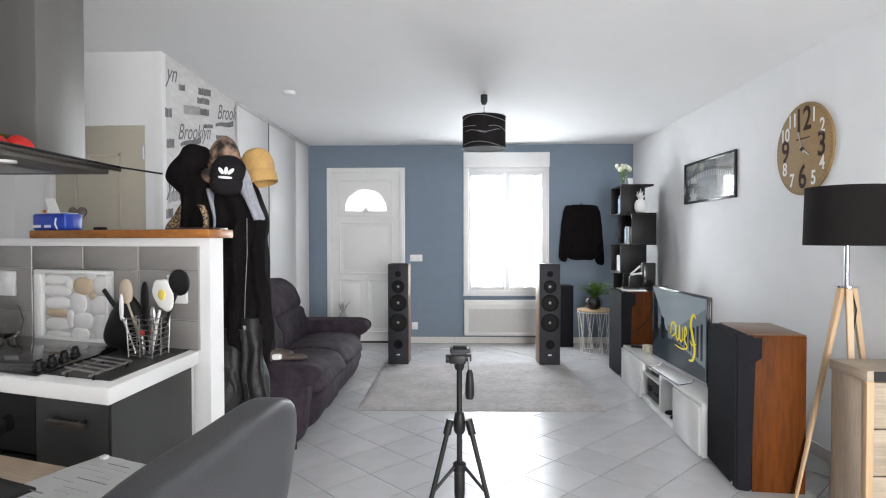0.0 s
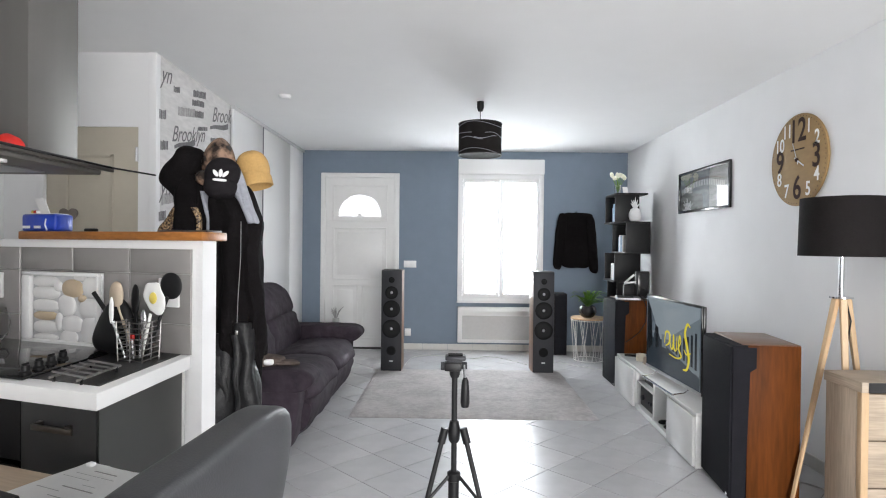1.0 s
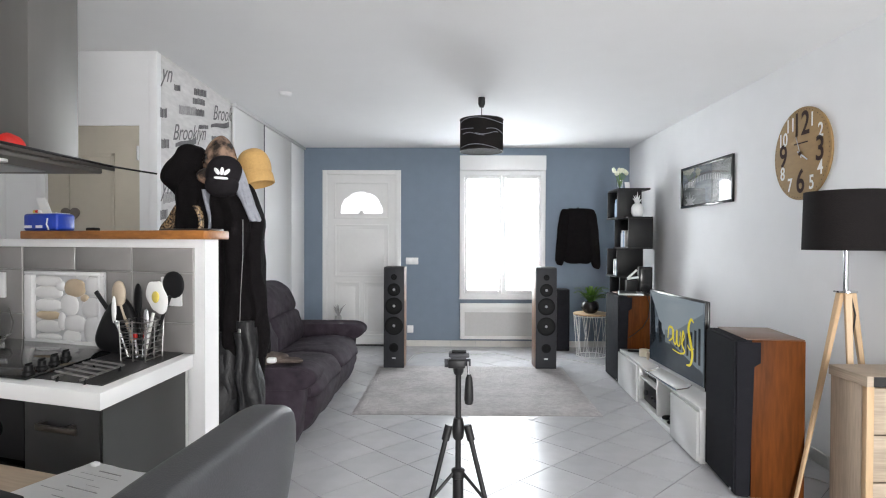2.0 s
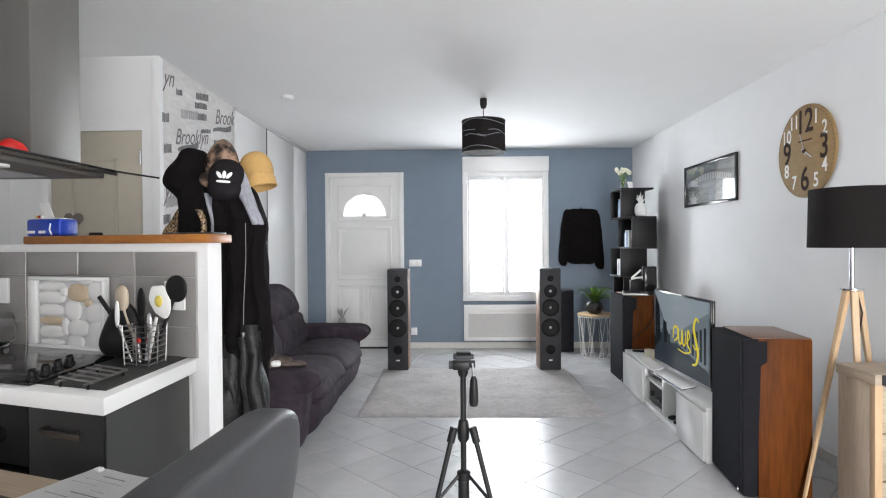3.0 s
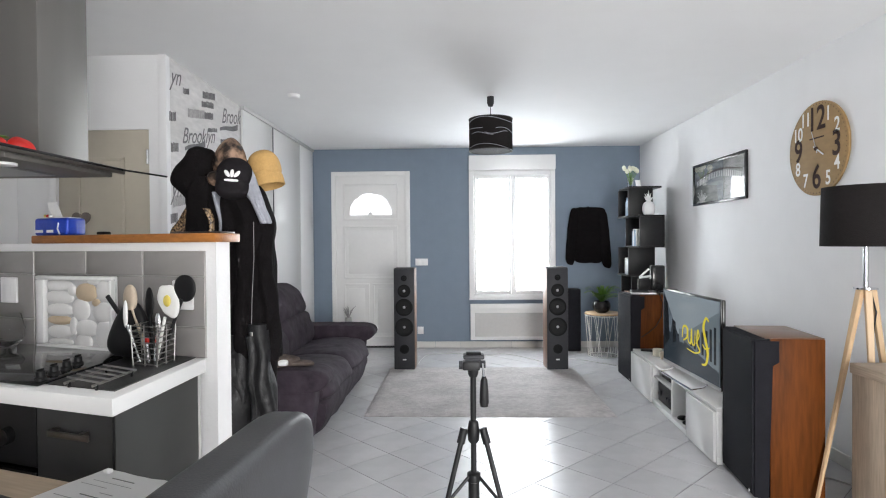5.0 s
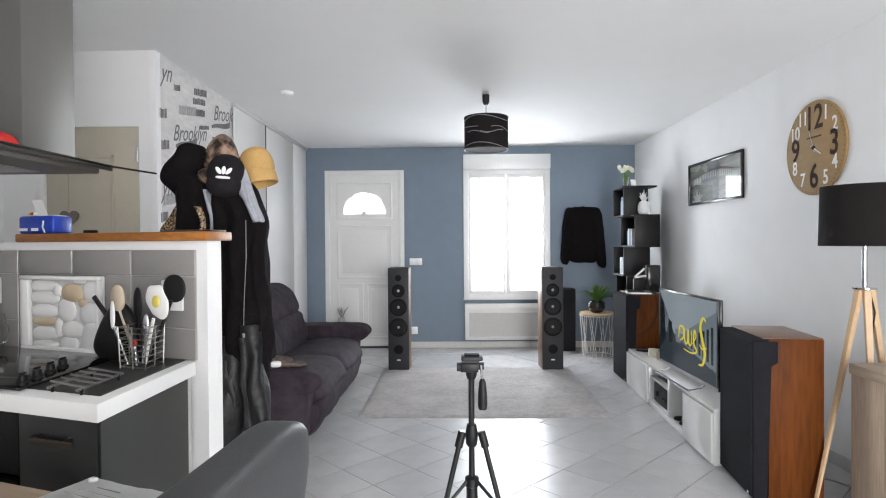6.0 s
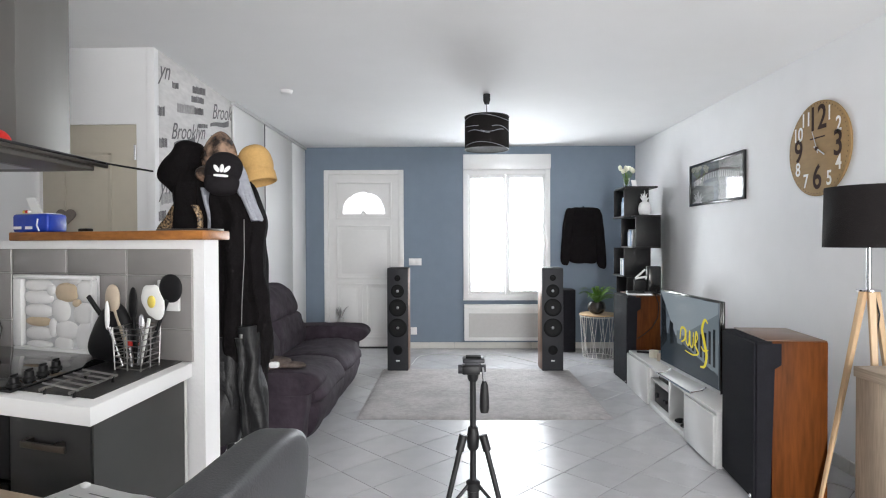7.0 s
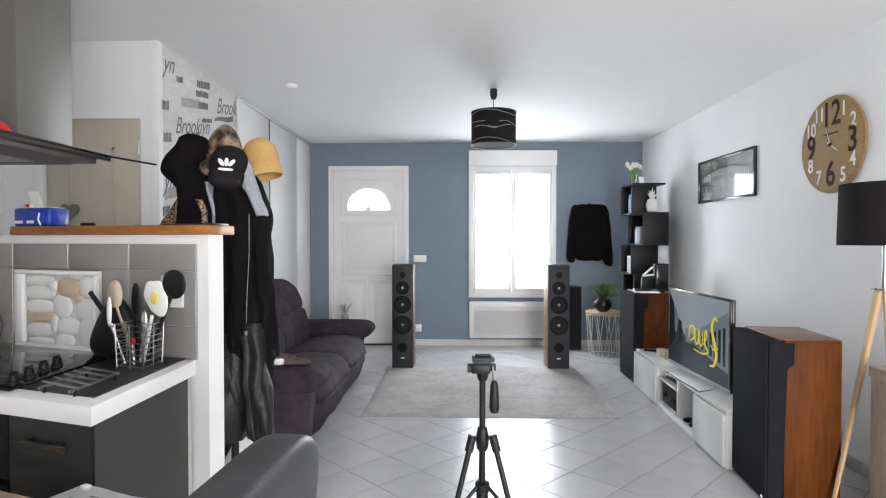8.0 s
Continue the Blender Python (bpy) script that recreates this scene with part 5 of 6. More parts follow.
# tray with a printed pebble picture leaning on the tiles
tr = kthing("pebble_tray", "white tray printed with pale pebbles leaning on tiles", "tray", 0.55, WB - 0.03, 0.9875)
A0, A1, Z0, Z1 = 0.325, 0.645, 0.990, 1.216
kpart("tray_back", mbox(A0, WB - 0.026, Z0, A1, WB - 0.013, Z1, bevel=0.004), "pebble_g", tr)
bm = bmesh.new()
for q in ((A0, Z0, A1, Z0 + 0.012), (A0, Z1 - 0.012, A1, Z1), (A0, Z0 + 0.012, A0 + 0.012, Z1 - 0.012), (A1 - 0.035, Z0 + 0.012, A1, Z1 - 0.012)):
    box(bm, q[0], WB - 0.048, q[1], q[2], WB - 0.0262, q[3], bevel=0.004)
kpart("rim", bm, "pvc", tr, "white tray rim")
rng = random.Random(5)
for i, (a, z, w, h, mt) in enumerate(((0.60, 1.185, 0.11, 0.032, "pebble"), (0.60, 1.148, 0.115, 0.036, "pebble"), (0.60, 1.108, 0.115, 0.036, "pebble"), (0.60, 1.076, 0.10, 0.026, "pebble_t"), (0.60, 1.040, 0.105, 0.038, "pebble"), (0.595, 1.008, 0.10, 0.02, "pebble"),
                                     (0.475, 1.165, 0.085, 0.05, "pebble_t"), (0.50, 1.112, 0.07, 0.06, "pebble"), (0.475, 1.055, 0.09, 0.048, "pebble"), (0.49, 1.012, 0.07, 0.042, "pebble"), (0.395, 1.17, 0.06, 0.055, "pebble"), (0.40, 1.105, 0.075, 0.055, "pebble"),
                                     (0.395, 1.04, 0.07, 0.075, "pebble"), (0.54, 1.17, 0.035, 0.03, "pebble"), (0.535, 1.06, 0.03, 0.05, "pebble"), (0.44, 1.20, 0.05, 0.02, "pebble"), (0.43, 1.135, 0.03, 0.02, "pebble_t"))):
    a, w, h = A0 + (a - 0.345) * 0.91, w * 1.06, h * 1.12
    kpart("pebble_relief", mblob((a, WB - 0.027, z), (w, 0.018, h), 0.08, 20, 2.3, 3, i), mt, tr)

# cooling rack on the worktop
ck2 = kthing("trivet_rack", "chrome wire trivet on the worktop", "trivet", 0.17, 0.19, 0.9875)
for i in range(5):
    b = 0.035 + i * 0.032
    kpart("rack_bar", mrod((0.06, b, 1.006), (0.185, b + 0.02, 1.006), 0.0026, n=8), "dullsteel", ck2)
for a in (0.08, 0.165):
    kpart("rack_rail", mrod((a, 0.025, 1.000), (a, 0.185, 1.000), 0.0035, n=8), "dullsteel", ck2)
    for b in (0.04, 0.17):
        kpart("rack_foot", mrod((a, b, 0.9876), (a, b, 1.0), 0.004, n=8), "black", ck2)

# utensil basket
ub = kthing("utensil_basket", "chrome wire basket for kitchen utensils", "basket", 0.16, 0.31, 0.9875)
UA, UB_, UW = 0.115, 0.315, 0.042
for i in range(8):
    z = 0.992 + i * 0.0145
    w = UW * (1 + 0.012 * i)
    kpart("wire_ring", tube(bmesh.new(), [(UA + w * x, UB_ + w * y, z) for x, y in ((-1, -1), (1, -1), (1, 1), (-1, 1), (-1, -1))], 0.0018, 6), "dullsteel", ub)
for x, y in ((-1, -1), (1, -1), (1, 1), (-1, 1), (0, -1), (0, 1), (-1, 0), (1, 0)):
    kpart("wire_upright", mrod((UA + UW * x, UB_ + UW * y, 0.9876), (UA + UW * 1.09 * x, UB_ + UW * 1.09 * y, 1.096), 0.0022, n=6), "dullsteel", ub)


def utensil(name, label, a, b, lean_a, lean_b, ln, head, mat, hmat, size, hz=0.0):
    t = kthing(name, label, "utensil", a, b, 0.994, "utensils in the wire basket")
    tip = Vector((a + lean_a, b + lean_b, 0.994 + ln))
    kpart("handle", mrod((a, b, 0.994), tip, 0.005, 0.006, n=10), mat, t)
    kpart(head, mblob(tip + Vector((lean_a * 0.15, lean_b * 0.15, size[2] * 0.4)), size, 0.04, 8, 2.2, 3, a * 9), hmat, t)


utensil("wooden_spoon", "pale wooden spoon in the wire basket", 0.135, 0.32, 0.065, 0.01, 0.135, "bowl", "spoon", "spoon", (0.050, 0.022, 0.078))
utensil("skimmer", "black nylon ladle in the wire basket", 0.10, 0.33, -0.055, 0.03, 0.165, "head", "black", "black", (0.075, 0.016, 0.075))
utensil("slotted_spatula", "black slotted spatula in the wire basket", 0.13, 0.33, 0.030, 0.03, 0.115, "blade", "black", "black", (0.03, 0.01, 0.09))
utensil("scissors", "scissors with white handles in the wire basket", 0.145, 0.29, 0.035, -0.01, 0.10, "grip", "chrome", "pvc", (0.016, 0.010, 0.075))
utensil("red_peeler", "small red peeler in the wire basket", 0.115, 0.29, 0.005, 0.0, 0.05, "grip", "chrome", "red", (0.018, 0.014, 0.02))
utensil("whisk", "steel whisk in the wire basket", 0.10, 0.30, -0.01, 0.0, 0.08, "wires", "chrome", "chrome", (0.02, 0.012, 0.06))
eg = kthing("egg_spatula", "white spatula shaped like a fried egg", "utensil", 0.10, 0.315, 0.994, "utensils in the wire basket")
kpart("handle", mrod((0.105, 0.315, 0.994), (0.072, 0.312, 1.115), 0.005, n=10), "egg_w", eg)
kpart("egg_white", mblob((0.058, 0.309, 1.162), (0.068, 0.010, 0.105), 0.34, 26, 2.2, 4, 7, Euler((0, radians(14), 0)).to_matrix().to_4x4()), "egg_w", eg)
kpart("yolk", mblob((0.058, 0.303, 1.160), (0.026, 0.010, 0.032), 0.02, 5, 2, 3), "egg_y", eg, "yellow yolk disc")
bp = kthing("oven_glove", "black padded oven glove leaning on the tiles", "oven glove", 0.245, 0.36, 0.9875)
pn = mblob((0.222, 0.345, 1.068), (0.15, 0.05, 0.16), 0.05, 9, 2.6, 4, 3)
for v in pn.verts:
    v.co.x = 0.222 + (v.co.x - 0.222) * (0.95 - (v.co.z - 1.068) * 5.5) + (v.co.z - 1.068) * -0.12
kpart("mitt", pn, "black", bp)
kpart("hanging_loop", mrod((0.245, 0.34, 1.10), (0.295, 0.33, 1.165), 0.007, n=10), "black", bp)
gv = kthing("glass_bowl", "clear glass jar on the worktop", "jar", 0.74, 0.34, 0.994)
kpart("bowl", mlathe([(0.03, 0.9945), (0.05, 1.01), (0.058, 1.05), (0.045, 1.095), (0.042, 1.095), (0.054, 1.05), (0.046, 1.014), (0, 0.998)], 32, Matrix.Translation((0.74, 0.35, 0))), "thin_glass", gv)


def kplate(a, z, label):
    t = kthing("tile_socket", label, "socket", a, WB, z)
    kpart("plate", mbox(a - 0.037, WB - 0.022, z - 0.042, a + 0.037, WB - 0.0101, z + 0.042, bevel=0.003), "pvc", t)
    kpart("socket_well", mbox(a - 0.02, WB - 0.0235, z - 0.02, a + 0.02, WB - 0.0221, z + 0.02, bevel=0.001), "pvc", t)


kplate(0.075, 1.165, "white socket plate on the grey tiles")
kplate(0.80, 1.165, "white socket plate on the grey tiles")

# on the bar top
tb = kthing("tissue_pack", "blue wrapped tissue pack with a tissue pulled out", "tissues", 0.60, WB + 0.06, 1.3430)
kpart("pack", mbox(0.53, WB + 0.02, 1.3430, 0.685, WB + 0.11, 1.4010, bevel=0.010, seg=3), "blueplas", tb)
kpart("flap", mbox(0.545, WB + 0.032, 1.4012, 0.67, WB + 0.10, 1.4035, bevel=0.001), "paper", tb)
for a, w in ((0.66, 0.035), (0.61, 0.03)):
    kpart("print_bar", mbox(a - w / 2, WB + 0.0185, 1.3530, a + w / 2, WB + 0.0199, 1.3620), "paper", tb)
kpart("white_stripe", tube(bmesh.new(), [(0.565, WB + 0.0185, 1.3470), (0.575, WB + 0.0185, 1.3650), (0.57, WB + 0.0185, 1.3850)], 0.003, 6), "paper", tb)
ts = mbox(-0.022, -0.002, -0.005, 0.022, 0.002, 0.05)
for v in ts.verts:
    v.co.x += 0.5 * v.co.z
    v.co = v.co + Vector((0.615, WB + 0.06, 1.405))
kpart("tissue", ts, "paper", tb, "white tissue sticking out")
sn = kthing("sweet_wrappers", "red and yellow sweets lying on the tissue pack", "sweets", 0.645, WB + 0.05, 1.4035)
for a, mt in ((0.655, "egg_y"), (0.645, "red"), (0.632, "paper")):
    kpart("sweet", mblob((a, WB + 0.045, 1.4085), (0.016, 0.014, 0.012), 0.2, 30, 2, 2), mt, sn)
for ob in (tb, sn):
    ob.location += KM.to_3x3() @ Vector((0.035, 0, 0))
kb = kthing("key_fob", "small black key fob on the bar top", "key fob", 0.44, WB + 0.06, 1.3430)
kpart("fob", mbox(0.42, WB + 0.04, 1.3430, 0.46, WB + 0.07, 1.3540, bevel=0.004), "black", kb)
tg = kthing("wooden_dish", "flat dark wooden tray on the bar top", "tray", 0.02, WB + 0.08, 1.3430)
kpart("dish", mbox(-0.035, WB + 0.03, 1.3430, 0.15, WB + 0.13, 1.3490, bevel=0.002), "slatebrown", tg)

# cooker hood
hd = thing("cooker_hood", "steel cooker hood with dark glass canopy", "cooker hood", Matrix.Translation((-1.4, 1.55, 1.51)))
def hpart(name, bm, mat, label="", parent=hd):
    bmesh.ops.translate(bm, verts=bm.verts, vec=-Vector((-1.4, 1.55, 1.51)))
    return part(name, bm, mat, parent, label)


hpart("glass_canopy", mbox(-2.0, 1.30, 1.534, -1.022, 1.785, 1.542, bevel=0.002), "ceram", "dark glass canopy")
hpart("canopy_trim", mbox(-1.028, 1.30, 1.524, -1.018, 1.775, 1.5335, bevel=0.001), "slatebrown")
hpart("body", mbox(-1.95, 1.34, 1.512, -1.035, 1.74, 1.5335, bevel=0.004), "steel", "brushed steel underside")
for a in (-1.28, -1.58):
    hpart("grease_filter", mbox(a - 0.14, 1.40, 1.508, a + 0.13, 1.66, 1.5115), "alu")
for a in (-1.10, -1.80):
    hpart("hood_spot", mrod((a, 1.42, 1.505), (a, 1.42, 1.5118), 0.025, n=20), "pvc")
hpart("chimney", mbox(-1.60, 1.755, 1.5425, -1.27, 1.985, H, bevel=0.003), "steel", "brushed steel chimney")
hpart("edge_rod", mrod((-1.024, 1.77, 1.538), (-0.985, 1.955, 1.538), 0.003, n=8), "black")
rf = thing("red_flower", "red artificial flower lying on the hood glass", "flower", Matrix.Translation((-1.17, 1.46, 1.542)))
for x, y, s in ((0, 0, 0.05), (0.03, 0.06, 0.045), (-0.06, -0.02, 0.05)):
    part("bloom", mblob((x, y, 0.024), (s * 1.3, s * 1.3, 0.055), 0.3, 30, 2, 3, x * 50), "redplas", rf)
part("leaf", mblob((0.0, 0.02, 0.045), (0.05, 0.05, 0.008), 0.2, 20, 2, 2), "leaf", rf)

# ---- coat stand with clothes ----
cs = thing("coat_stand", "dark metal coat stand behind the low wall", "coat stand", Matrix.Translation((-0.87, 2.28, 0)))
part("pole", mrod((0, 0, 0.02), (0, 0, 1.66), 0.014, n=14), "black", cs)
for k in range(4):
    a = k * math.tau / 4 + 0.9
    d = Vector((math.cos(a), math.sin(a), 0))
    part("curved_foot", tube(bmesh.new(), [(0, 0, 0.42), d * 0.06 + Vector((0, 0, 0.30)), d * 0.15 + Vector((0, 0, 0.12)), d * 0.25 + Vector((0, 0, 0.015))], 0.012, 8), "black", cs)
    part("hook", tube(bmesh.new(), [(0, 0, 1.60), d * 0.05 + Vector((0, 0, 1.58)), d * 0.075 + Vector((0, 0, 1.60)), d * 0.08 + Vector((0, 0, 1.63))], 0.008, 8), "black", cs)


def hung(sections, folds=9, depth=0.016, seed=0.0, slack=0.012):
    """Cloth hanging round a shape: (height, centre x, centre y, width, thickness) from the top down, with folds that deepen downwards and an uneven hem."""
    rows, n = 44, 84
    bm = bmesh.new()
    keys = [Vector((c, d, w, t)) for z, c, d, w, t in sections]
    zs = [q[0] for q in sections]
    path = curve_through(keys, 12, False) + [keys[-1]]
    heights = curve_through([Vector((z, 0)) for z in zs], 12, False) + [Vector((zs[-1], 0))]
    loops = []
    for j in range(rows + 1):
        k = j / rows * (len(path) - 1)
        a, f = int(min(k, len(path) - 2)), k - int(min(k, len(path) - 2))
        p, z = path[a].lerp(path[a + 1], f), heights[a].lerp(heights[a + 1], f).x
        fall = j / rows
        loop = []
        for i in range(n):
            th_ = i * math.tau / n
            e = (abs(math.cos(th_)) ** 2.6 + abs(math.sin(th_)) ** 2.6) ** (-1 / 2.6)
            r = 1 + (0.25 + 0.75 * fall) * depth / max(p[2], 0.03) * 2 * (math.sin(folds * th_ + seed + 1.6 * noise.noise(Vector((seed, fall * 2.2, th_)))) + 0.7 * noise.noise(Vector((math.cos(th_) * 3.1 + seed, math.sin(th_) * 3.1, fall * 1.7))))
            x = p[0] + math.cos(th_) * e * p[2] / 2 * r
            y = p[1] + math.sin(th_) * e * p[3] / 2 * r
            hem = min(0.030, p[2] * 0.16) * fall ** 6 * noise.noise(Vector((math.cos(th_) * 2 + seed, math.sin(th_) * 2, 1)))
            s_ = slack * noise.noise(Vector((x * 16 + seed, y * 16, z * 9)))
            loop.append(bm.verts.new((x + s_, y + s_, z + hem)))
        loops.append(loop)
    for a, b in zip(loops, loops[1:]):
        for i in range(n):
            bm.faces.new((a[i], a[(i + 1) % n], b[(i + 1) % n], b[i]))
    bm.faces.new(loops[0]), bm.faces.new(loops[-1][::-1])
    return bm


def garment(name, label, mat, bits, category="coat"):
    first = bits[0][1][0]
    o = Vector((first[1], first[2], first[0]))
    t = thing(name, label, category, Matrix.Translation(o), "clothes on the coat stand")
    for nm, sections, folds, depth, seed in bits:
        bm = hung(sections, folds, depth, seed, 0.014)
        bmesh.ops.translate(bm, verts=bm.verts, vec=-o)
        part(nm, bm, mat, t)
    return t


lc = garment("long_coat", "long black coat with a metal zip hanging on the stand", "black_cloth", [
    ("body", [(1.56, -0.835, 2.20, 0.08, 0.12), (1.50, -0.82, 2.20, 0.15, 0.18), (1.38, -0.80, 2.20, 0.165, 0.21), (1.1, -0.805, 2.20, 0.165, 0.21), (0.86, -0.80, 2.20, 0.17, 0.20), (0.74, -0.80, 2.20, 0.165, 0.18)], 8, 0.010, 1.0),
    ("sleeve", [(1.40, -0.735, 2.17, 0.06, 0.09), (1.2, -0.722, 2.17, 0.055, 0.10), (0.98, -0.715, 2.17, 0.06, 0.10), (0.88, -0.712, 2.17, 0.055, 0.09)], 5, 0.006, 2.2)])
part("zip", tube(bmesh.new(), [(0.088, -0.098, -0.17), (0.090, -0.104, -0.30), (0.082, -0.106, -0.45), (0.078, -0.106, -0.58), (0.080, -0.104, -0.66)], 0.0015, 6), "dullsteel", lc, "long metal zip")
part("zip_pull", mbox(0.074, -0.114, -0.60, 0.086, -0.104, -0.565, bevel=0.003), "dullsteel", lc)
garment("leather_jacket", "black leather jacket hanging low on the stand", "black_leather", [
    ("body", [(0.98, -0.83, 2.17, 0.10, 0.14), (0.88, -0.825, 2.165, 0.125, 0.18), (0.72, -0.83, 2.16, 0.135, 0.20), (0.61, -0.835, 2.16, 0.12, 0.17)], 4, 0.003, 3.1),
    ("sleeve", [(1.02, -0.742, 2.13, 0.06, 0.08), (0.86, -0.728, 2.13, 0.065, 0.09), (0.70, -0.715, 2.13, 0.075, 0.10), (0.615, -0.712, 2.13, 0.072, 0.095)], 3, 0.002, 4.0),
    ("sleeve", [(0.98, -0.765, 2.10, 0.03, 0.05), (0.80, -0.75, 2.10, 0.035, 0.05), (0.63, -0.735, 2.10, 0.04, 0.05)], 2, 0.002, 5.3),
    ("flap", [(0.90, -0.85, 2.09, 0.08, 0.03), (0.80, -0.835, 2.085, 0.11, 0.03), (0.74, -0.825, 2.085, 0.10, 0.025)], 2, 0.003, 6.1)])
garment("hooded_jacket", "black hooded jacket hanging on the stand", "black_cloth", [
    ("hood", [(1.675, -0.978, 2.20, 0.04, 0.06), (1.655, -0.975, 2.20, 0.10, 0.12), (1.60, -0.997, 2.20, 0.135, 0.15), (1.545, -1.002, 2.20, 0.135, 0.15), (1.50, -0.985, 2.20, 0.11, 0.13), (1.47, -0.975, 2.20, 0.09, 0.11)], 4, 0.005, 7.0),
    ("body", [(1.56, -0.945, 2.20, 0.08, 0.13), (1.50, -0.96, 2.20, 0.125, 0.15), (1.42, -0.968, 2.20, 0.125, 0.15), (1.33, -0.965, 2.20, 0.12, 0.15), (1.20, -0.955, 2.22, 0.12, 0.14)], 6, 0.006, 8.0),
    ("sleeve", [(1.57, -0.925, 2.18, 0.05, 0.08), (1.45, -0.905, 2.18, 0.055, 0.09), (1.30, -0.89, 2.18, 0.05, 0.08)], 4, 0.005, 9.0)])
garment("leopard_scarf", "leopard print scarf hanging below the jacket", "leopard", [
    ("cloth", [(1.47, -1.025, 2.22, 0.03, 0.04), (1.41, -1.045, 2.22, 0.06, 0.05), (1.36, -1.06, 2.22, 0.09, 0.06), (1.30, -1.065, 2.22, 0.09, 0.06)], 5, 0.006, 1.5),
    ("cloth", [(1.44, -0.925, 2.12, 0.02, 0.03), (1.38, -0.915, 2.13, 0.016, 0.03), (1.30, -0.912, 2.13, 0.018, 0.03)], 3, 0.004, 2.5)], "scarf")
garment("grey_hoodie", "light grey hoodie sleeve hanging on the stand", "grey_cloth", [
    ("sleeve", [(1.60, -0.79, 2.14, 0.03, 0.05), (1.55, -0.775, 2.13, 0.05, 0.06), (1.48, -0.745, 2.12, 0.055, 0.06), (1.42, -0.72, 2.12, 0.05, 0.06), (1.385, -0.708, 2.12, 0.045, 0.05)], 4, 0.004, 3.5),
    ("body", [(1.50, -0.89, 2.13, 0.02, 0.04), (1.42, -0.875, 2.13, 0.022, 0.04), (1.34, -0.87, 2.13, 0.02, 0.04)], 3, 0.003, 4.5)], "hoodie")
cp = thing("baseball_cap", "dark cap with a white emblem on the stand", "cap", pose(-0.815, 2.085, 1.546, -12, 4, 10))
part("crown", mblob((0, 0.03, 0.015), (0.125, 0.12, 0.135), 0.05, 12, 2.3, 4, 1), "cap", cp)
part("visor", mblob((0, 0.016, -0.030), (0.118, 0.09, 0.085), 0.05, 9, 2.3, 4, 2), "cap", cp)
for x, r in ((-0.020, -38), (0.0, 0), (0.020, 38)):
    pb = part("emblem_shape", mblob((0, 0, 0.008), (0.014, 0.006, 0.030), 0.0, 1, 2, 3), "pvc", cp, "white emblem shape")
    pb.matrix_local = Matrix.Translation((x * 0.6 + 0.004, -0.031, 0.0)) @ Euler((0, radians(r), 0)).to_matrix().to_4x4()
part("emblem_bar", mblob((0.004, -0.032, -0.018), (0.048, 0.006, 0.009), 0.0, 1, 4, 3), "pvc", cp)
cq = thing("camouflage_cap", "brown camouflage cap on top of the stand", "cap", pose(-0.858, 2.17, 1.605, 0, 4, 20))
part("crown", mblob((0, 0, 0), (0.125, 0.125, 0.20), 0.06, 9, 1.7, 4, 3), "camo", cq)
part("visor", mblob((-0.03, -0.05, -0.06), (0.09, 0.06, 0.06), 0.05, 9, 2.3, 3, 4), "camo", cq)
ch = thing("bucket_hat", "tan felt hat hanging on the stand", "hat", pose(-0.757, 2.25, 1.600, -4, -14, 0))
part("crown", mblob((0.002, 0, 0.005), (0.118, 0.115, 0.125), 0.10, 11, 2.5, 4, 5), "straw", ch)
part("brim", mlathe([(0.050, -0.025), (0.058, -0.045), (0.060, -0.074), (0.064, -0.072), (0.063, -0.040), (0.056, -0.020)], 40), "straw", ch)
bg = thing("shopping_bag", "white plastic bag with red print on the floor", "bag", Matrix.Translation((-0.90, 2.44, 0)))
part("bag", mblob((0, 0, 0.25), (0.14, 0.15, 0.49), 0.13, 7, 3.2, 4, 6), "paper", bg)
part("red_print", mblob((-0.01, -0.06, 0.28), (0.13, 0.04, 0.05), 0.2, 14, 3, 3, 1), "red", bg)

# ---- dining corner ----
dt = thing("dining_table", "oak-topped dining table beside the kitchen", "table", pose(-1.05, 0.81, 0, 0, 0, -18))
TZ = 0.83
for i in range(5):
    part("table_plank", mbox(-0.60, -0.45 + i * 0.181, TZ - 0.035, 0.52, -0.45 + i * 0.181 + 0.1795, TZ, bevel=0.002), "table", dt)
part("apron", mbox(-0.54, -0.40, TZ - 0.11, 0.46, 0.40, TZ - 0.036), "table", dt)
for x, y in ((-0.52, -0.38), (0.42, -0.38), (-0.52, 0.38), (0.42, 0.38)):
    part("leg", mbox(x - 0.035, y - 0.035, 0, x + 0.035, y + 0.035, TZ - 0.036, bevel=0.004), "table", dt)


def on_table(x, y, rz=0):
    """A pose on the tabletop, in plan."""
    return pose(x, y, TZ, 0, 0, rz)


pp = thing("paper_sheets", "white printed sheets of paper on the table", "paper", on_table(-0.68, 1.075, -22))
for i, (dx, r) in enumerate(((0.0, 0), (0.006, 2), (-0.004, -1))):
    bm = bmesh.new()
    n = 12
    vs = [[bm.verts.new((-0.14 + 0.23 * a / n, -0.18 + 0.32 * b / n, 0.001 + i * 0.0012 + 0.006 * (a / n) ** 2 * (b / n) + 0.0025 * noise.noise(Vector((a * 0.5, b * 0.4, i))) + 0.0025)) for b in range(n + 1)] for a in range(n + 1)]
    for a in range(n):
        for b in range(n):
            bm.faces.new((vs[a][b], vs[a + 1][b], vs[a + 1][b + 1], vs[a][b + 1]))
    bmesh.ops.solidify(bm, geom=bm.faces[:], thickness=0.0004)
    part("sheet", bm, "paper", pp).matrix_local = pose(dx, 0, 0, 0, 0, r)
rng = random.Random(9)
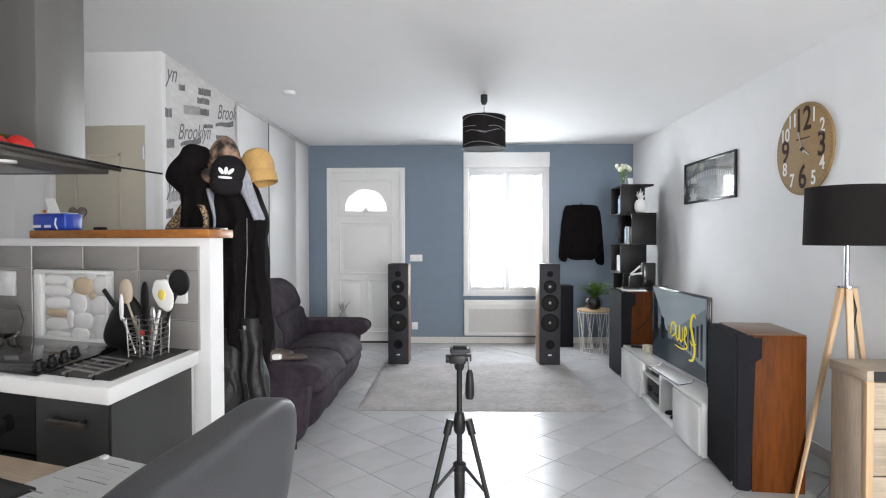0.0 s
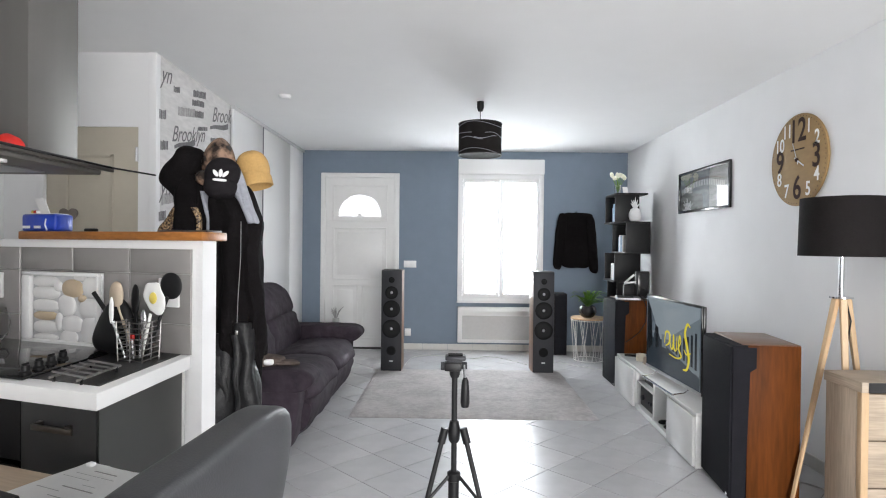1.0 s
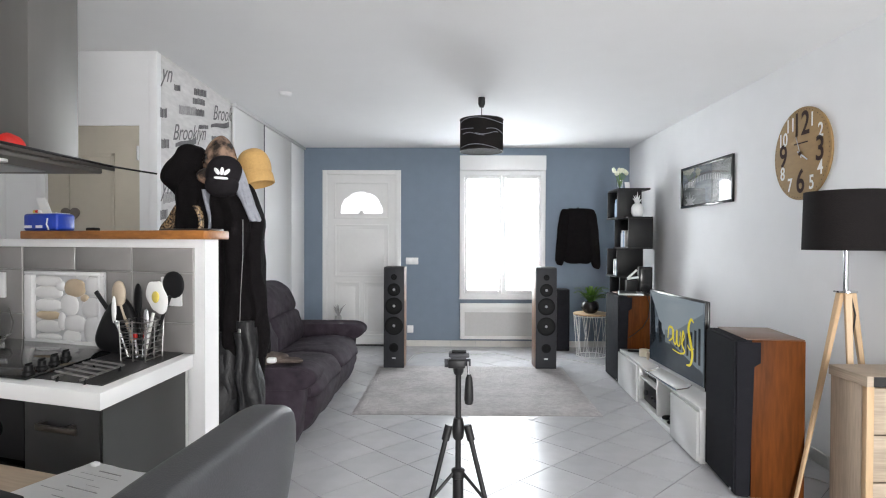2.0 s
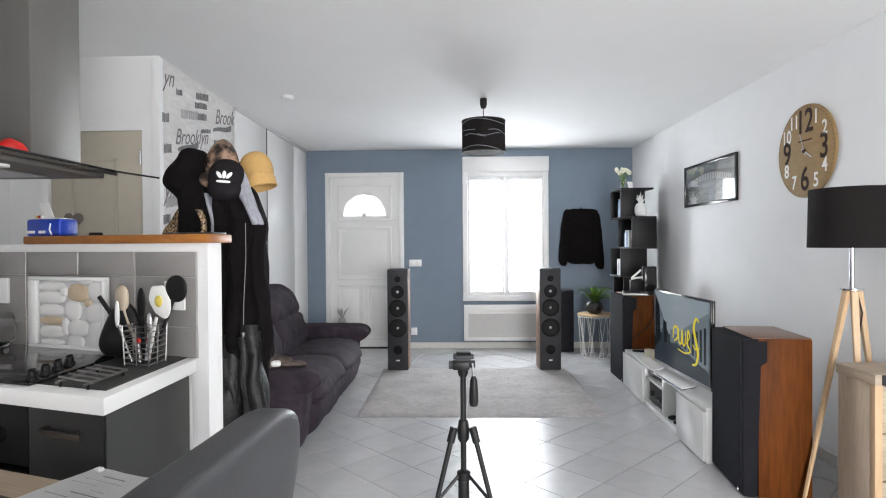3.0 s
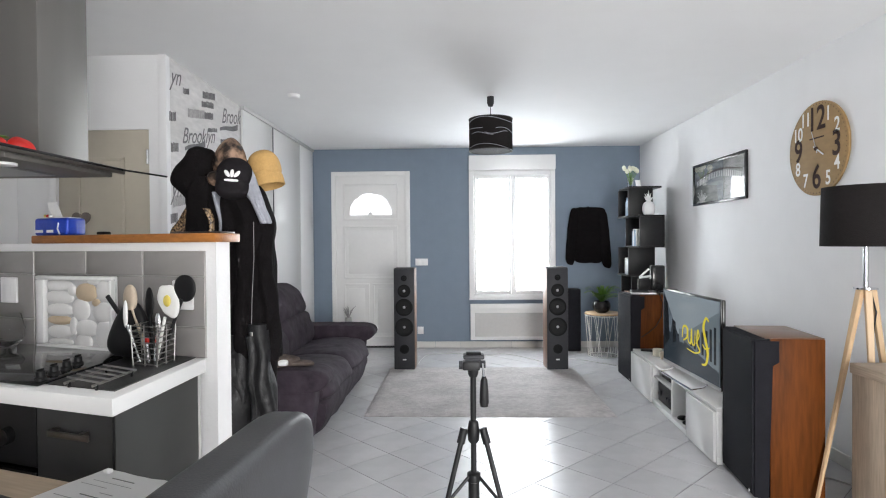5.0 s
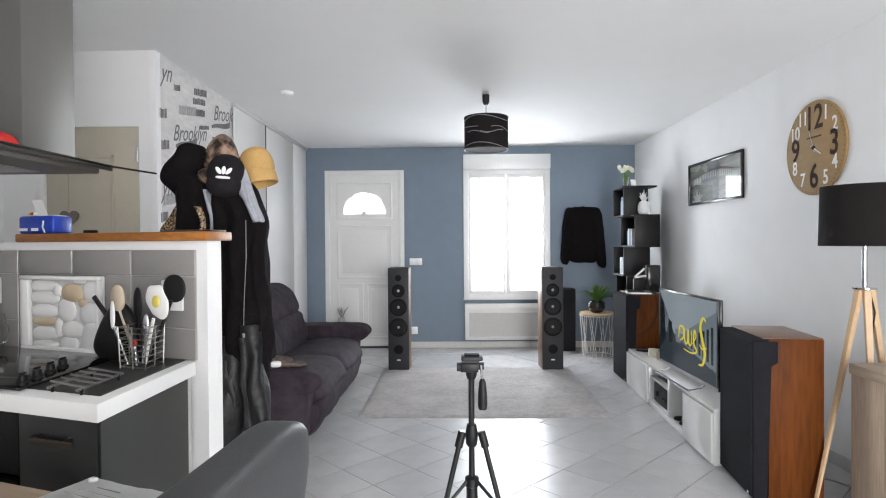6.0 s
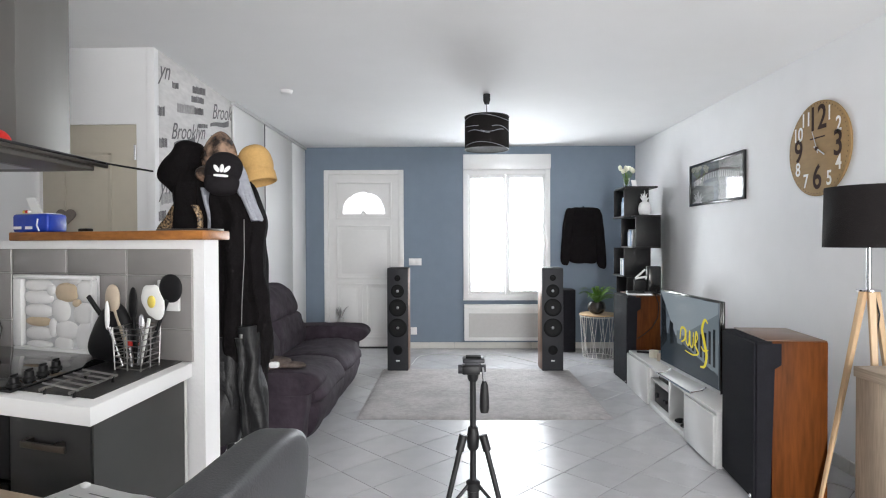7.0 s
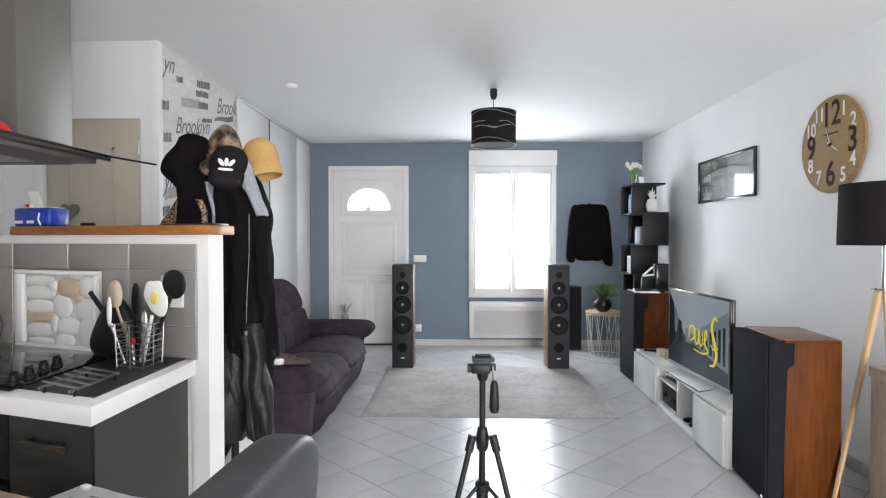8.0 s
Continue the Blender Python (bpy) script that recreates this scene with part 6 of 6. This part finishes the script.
for i in range(16):
    x0, w = rng.uniform(-0.11, -0.02), rng.uniform(0.03, 0.12)
    y = 0.10 - i * 0.018
    part("print_bar", mbox(x0, y, 0.0125, x0 + w, y + (0.003 if i % 4 == 0 else 0.0016), 0.0128), "inkline" if i % 4 == 0 else "ink2", pp)
part("paper_clip", mbox(-0.125, 0.12, 0.006, -0.108, 0.134, 0.014, bevel=0.003), "pvc", pp)
wlt = thing("black_folder", "black folder with coloured papers on the table", "folder", on_table(-0.87, 1.03, -22))
part("cover", mbox(-0.10, -0.16, 0.0005, 0.07, 0.085, 0.012, bevel=0.004), "black", wlt)
part("green_slip", mbox(-0.05, -0.15, 0.0122, 0.03, -0.06, 0.014), "leaf", wlt)
part("white_slip", mbox(-0.02, -0.16, 0.0142, 0.06, -0.09, 0.0155), "paper", wlt)

dc = thing("dining_chair", "dark grey leatherette dining chair at the table", "chair", pose(-0.236, 0.62, 0, 0, 0, -4))
# local y: along the backrest, -x: towards the table
bm = mblob((0, 0, 0.745), (0.078, 0.45, 0.732), 0.008, 6, 6.0, 5, 2)
for v in bm.verts:
    v.co.x += 0.20 * v.co.z - 0.214
part("backrest", bm, "leather", dc, "grey leatherette backrest with rounded top")
part("seat", mbox(-0.44, -0.215, 0.40, -0.035, 0.215, 0.475, bevel=0.025, seg=4), "leather", dc)
for x, y in ((-0.40, -0.18), (-0.40, 0.18), (-0.03, -0.18), (-0.03, 0.18)):
    part("leg", mbox(x - 0.018, y - 0.018, 0, x + 0.018, y + 0.018, 0.40, bevel=0.003), "black", dc)

# ---- floor tiles, laid diagonally ----
flo = thing("floor", "pale grey ceramic floor tiles laid diagonally", "floor", kind="structure")
part("grout_bed", mbox(XK - 0.25, YB - 0.25, -0.10, XR + 0.25, YW + 0.25, -0.003), "grout", flo)
S = 0.30
D = S / math.sqrt(2)
tile_me = finish("tile", mbox(-S / 2 + 0.0017, -S / 2 + 0.0017, -0.010, S / 2 - 0.0017, S / 2 - 0.0017, 0.0, bevel=0.0012, seg=1), "tile")
near, far = [], []
for i in range(-40, 41):
    for j in range(-40, 41):
        c = Vector((0.388 + (i + j + 1) * D, 3.158 + (j - i) * D))
        if XK - 0.1 < c.x < XR + 0.1 and YB - 0.1 < c.y < YW + 0.1:
            (near if -1.9 < c.x < 2.2 and 2.4 < c.y < 7.2 else far).append(c)
near.sort(key=lambda c: c.y)
far += near[290:]
for c in near[:290]:
    ob = new("tile", tile_me)
    ob.parent = flo
    ob.matrix_local = pose(c.x, c.y, 0, 0, 0, 45)
bm = bmesh.new()
for c in far:
    bmesh.ops.create_cube(bm, size=1, matrix=pose(c.x, c.y, -0.005, 0, 0, 45) @ Matrix.Diagonal((S - 0.0034, S - 0.0034, 0.01, 1)))
tagged(part("rest_of_tiles", bm, "tile", flo), kind="stuff")
